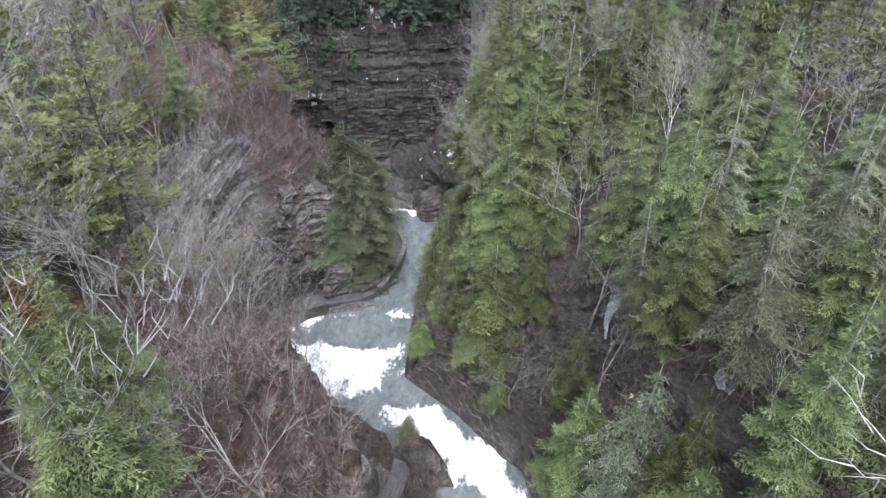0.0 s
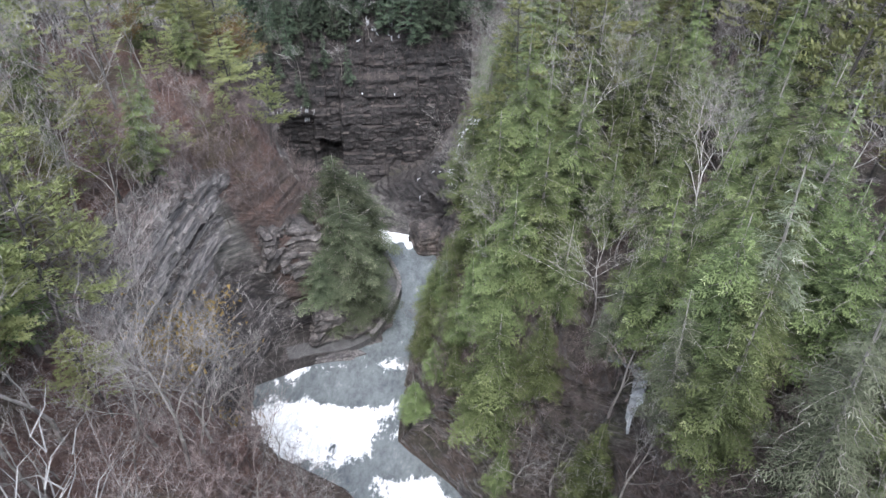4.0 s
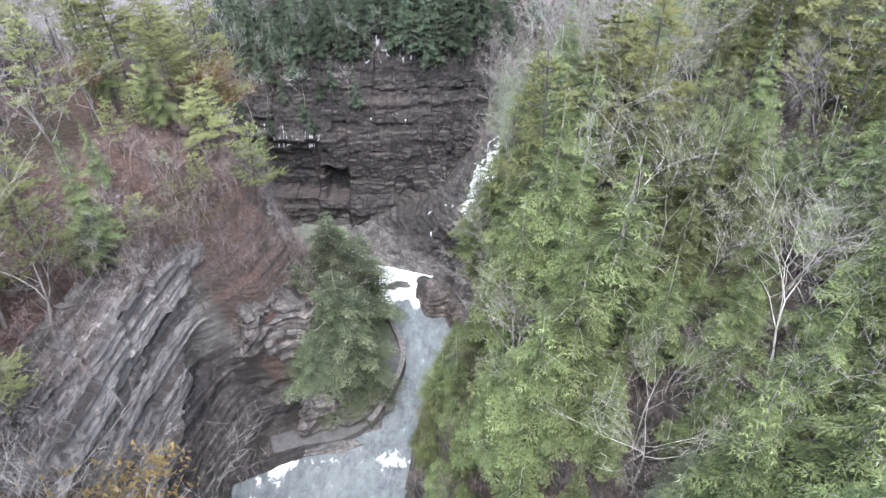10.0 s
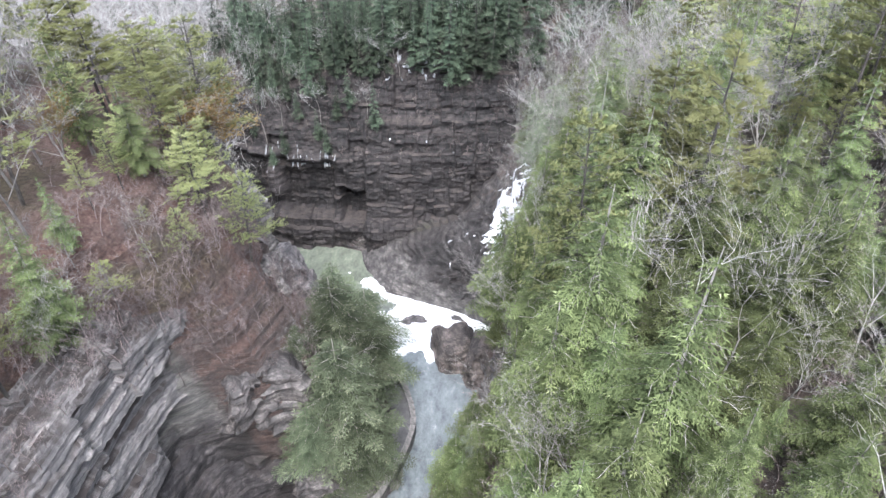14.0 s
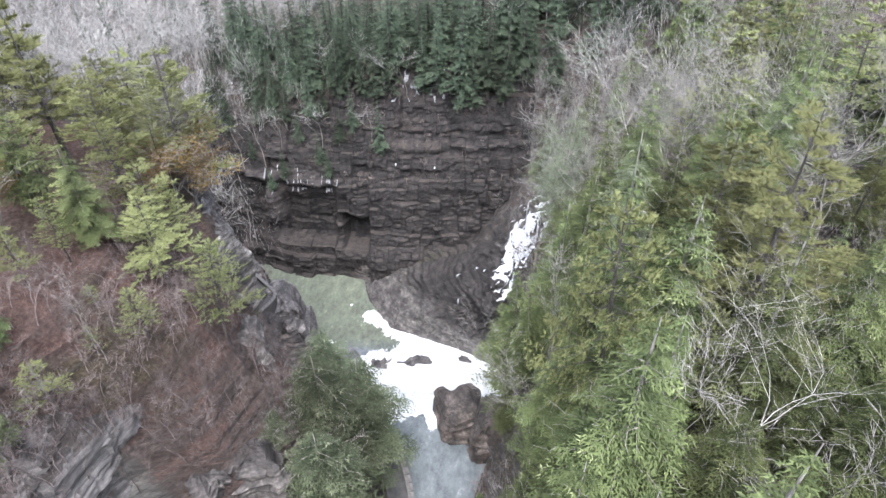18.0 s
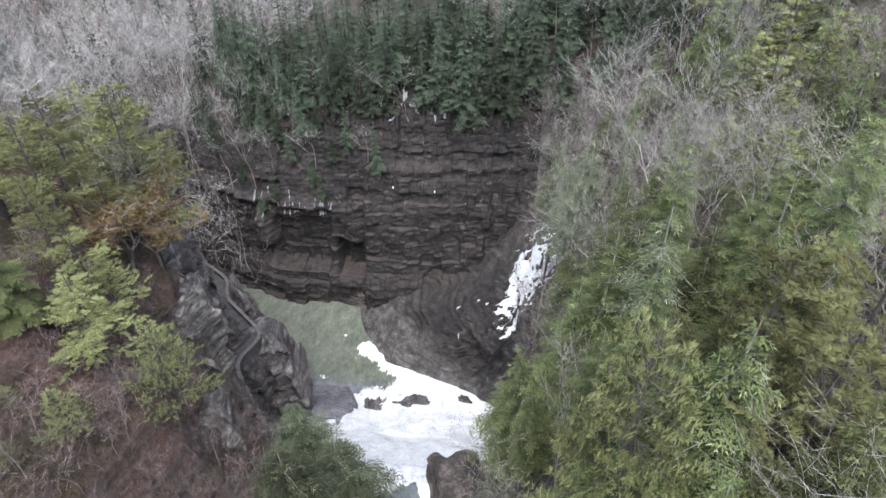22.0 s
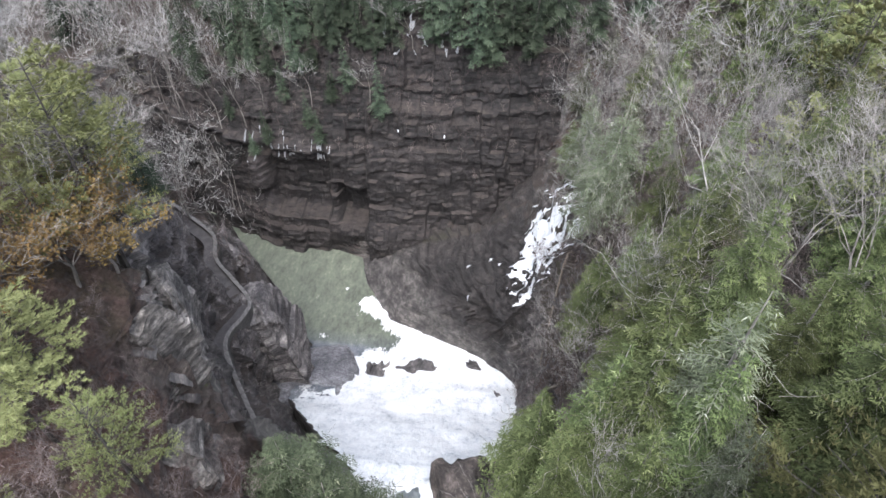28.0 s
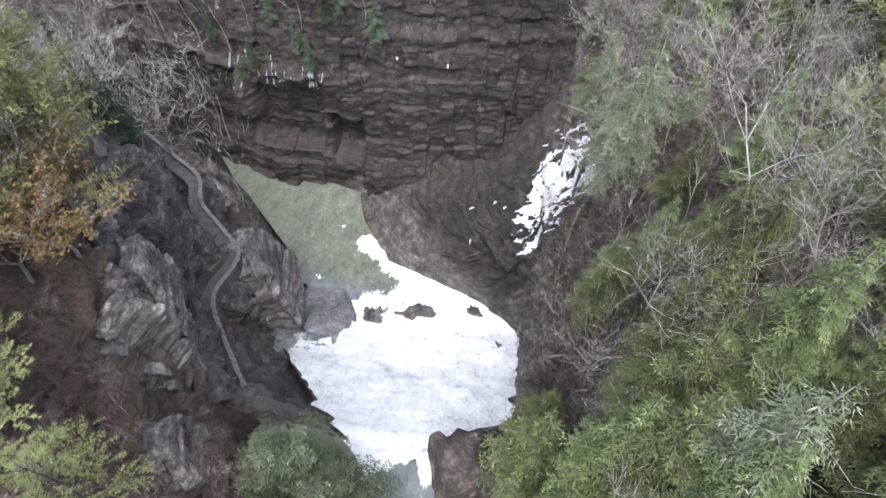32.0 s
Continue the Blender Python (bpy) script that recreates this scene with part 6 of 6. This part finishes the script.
def draped(name, label, box, axis, mask, mat, lift=0.2, cell=0.25, category="ice"):
    """A crust over the ground inside a box of the plan (axis z) or of the elevation (axis y), where the mask says so."""
    u0, v0, u1, v1 = box
    nu, nv = int((u1 - u0) / cell), int((v1 - v0) / cell)
    verts, index, faces = [], {}, []
    for j in range(nv + 1):
        for i in range(nu + 1):
            u, v = u0 + i * cell, v0 + j * cell
            if mask(u, v) <= 0:
                continue
            if axis == "z":
                hit, n, _, _ = GROUND_TREE.ray_cast(Vector((u, v, 200)), Vector((0, 0, -1)))
            else:
                hit, n, _, _ = GROUND_TREE.ray_cast(Vector((u, 130.0, v)), Vector((0, 1, 0)))
            if hit is None:
                continue
            if n.z < 0:
                n = -n
            index[i, j] = len(verts)
            verts.append(hit + n * (lift + 0.35 * noise.noise(hit * 1.3)) + Vector((0, 0, 0.05)))
    for (i, j), k in index.items():
        q = [index.get(c) for c in ((i, j), (i + 1, j), (i + 1, j + 1), (i, j + 1))]
        if None not in q and (verts[q[0]] - verts[q[2]]).length < 4:
            faces.append(tuple(q))
    if faces:
        tagged(mesh_object(name, verts, faces, mat, smooth=True), label, category, kind="" if category == "waterfall" else "stuff")


def streaks(u, v, seed, fu, fv):
    return noise.noise(Vector((u * fu, v * fv, seed)))


draped("icefall", "white frozen seep of hanging ice on the steep rock face", (1.0, 118.5, 12.5, 134.5), "z",
       lambda x, y: 1 - ((x - 5.6 - (y - 126) * 0.2) / 3.6) ** 2 - ((y - 126) / 7.0) ** 2 + 2.2 * streaks(x, y, 2.0, 0.35, 1.5) + 0.8 * streaks(x, y, 6.0, 2.2, 2.2) - 0.1, ICE, 0.15, 0.2)
draped("ice_patch", "small white ice patches on the dark rock", (-5.5, 121.0, 2.2, 130.0), "z", lambda x, y: streaks(x, y, 7.0, 0.9, 0.9) - 0.47, ICE, 0.15, 0.2)
draped("ice_patch", "white ice high on the brushy rock face", (8.0, 124.0, 13.5, 133.0), "z", lambda x, y: streaks(x, y, 11.0, 0.8, 0.5) - 0.3, ICE, 0.15, 0.25)
draped("icicle_row", "row of thin white icicles along a ledge of the far cliff", (-44, -7.5, -29, -1.5), "y", lambda x, z: streaks(x, z, 3.0, 2.6, 0.3) + 0.5 * streaks(x, z, 4.0, 0.5, 0.3) - 0.02 - 0.12 * abs(z + 4.2 - 0.05 * (x + 36)), THIN_ICE, 0.12, 0.12)
draped("icicle_row", "white ice hanging under the top of the far cliff", (-20.5, 10.5, -9, 15.5), "y", lambda x, z: streaks(x, z, 5.0, 1.4, 0.9) + 0.6 * streaks(x, z, 14.0, 0.5, 0.5) - 0.05 - 0.14 * abs(z - 13.2), THIN_ICE, 0.15, 0.12)
draped("ice_patch", "white ice specks on the far cliff", (-30, -14, 4, 9), "y", lambda x, z: streaks(x, z, 8.0, 1.1, 0.8) - 0.74, ICE, 0.15, 0.15)
draped("cascade", "thin white cascade down the wooded slope", (12.2, 36.0, 16.5, 44.0), "z", lambda x, y: 1 - ((x - 14.3 - 0.5 * math.sin(y)) / 0.5) ** 2 + 0.9 * streaks(x, y, 1.0, 1.5, 0.8), FALLING, 0.25, 0.12, "waterfall")
draped("cascade", "short white cascade between the trees", (16.6, 24.9, 19.0, 27.2), "z", lambda x, y: 1 - ((x - 17.9 + 0.3 * math.sin(2 * y)) / 0.42) ** 2 - ((y - 26.0) / 1.05) ** 2 + 1.5 * streaks(x, y, 4.0, 2.6, 1.1), FALLING, 0.25, 0.12, "waterfall")


def fallen_log(points, radius, label):
    v, f = [], []
    line = dense(points, 0.8)
    for i in range(len(line) - 1):
        r0, r1 = radius * (1 - 0.7 * i / len(line)), radius * (1 - 0.7 * (i + 1) / len(line))
        tube(v, f, line[i], line[i + 1], r0, r1, 6)
    tagged(mesh_object("fallen_log", v, f, DEAD_WOOD), label, "log")


def on_ground(x, y, up=0.25):
    return (x, y, height_at(x, y)[0] + up)


fallen_log((on_ground(13.5, 33.5), on_ground(12.3, 35.5), on_ground(11.4, 38.5)), 0.28, "pale fallen trunk lying on the brushy slope")
fallen_log((on_ground(7.0, 99), on_ground(6.0, 101), on_ground(5.2, 104)), 0.18, "thin grey dead trunk beside the falls")
fallen_log(((0.9, 73.8, 0.9), (-0.6, 73.0, 1.8), (-2.0, 71.9, 2.3)), 0.12, "bare dead branch reaching over the river")
fallen_log((on_ground(9.0, 119), on_ground(7.5, 116), on_ground(6.5, 112)), 0.18, "pale dead trunk lying down the brown slope")
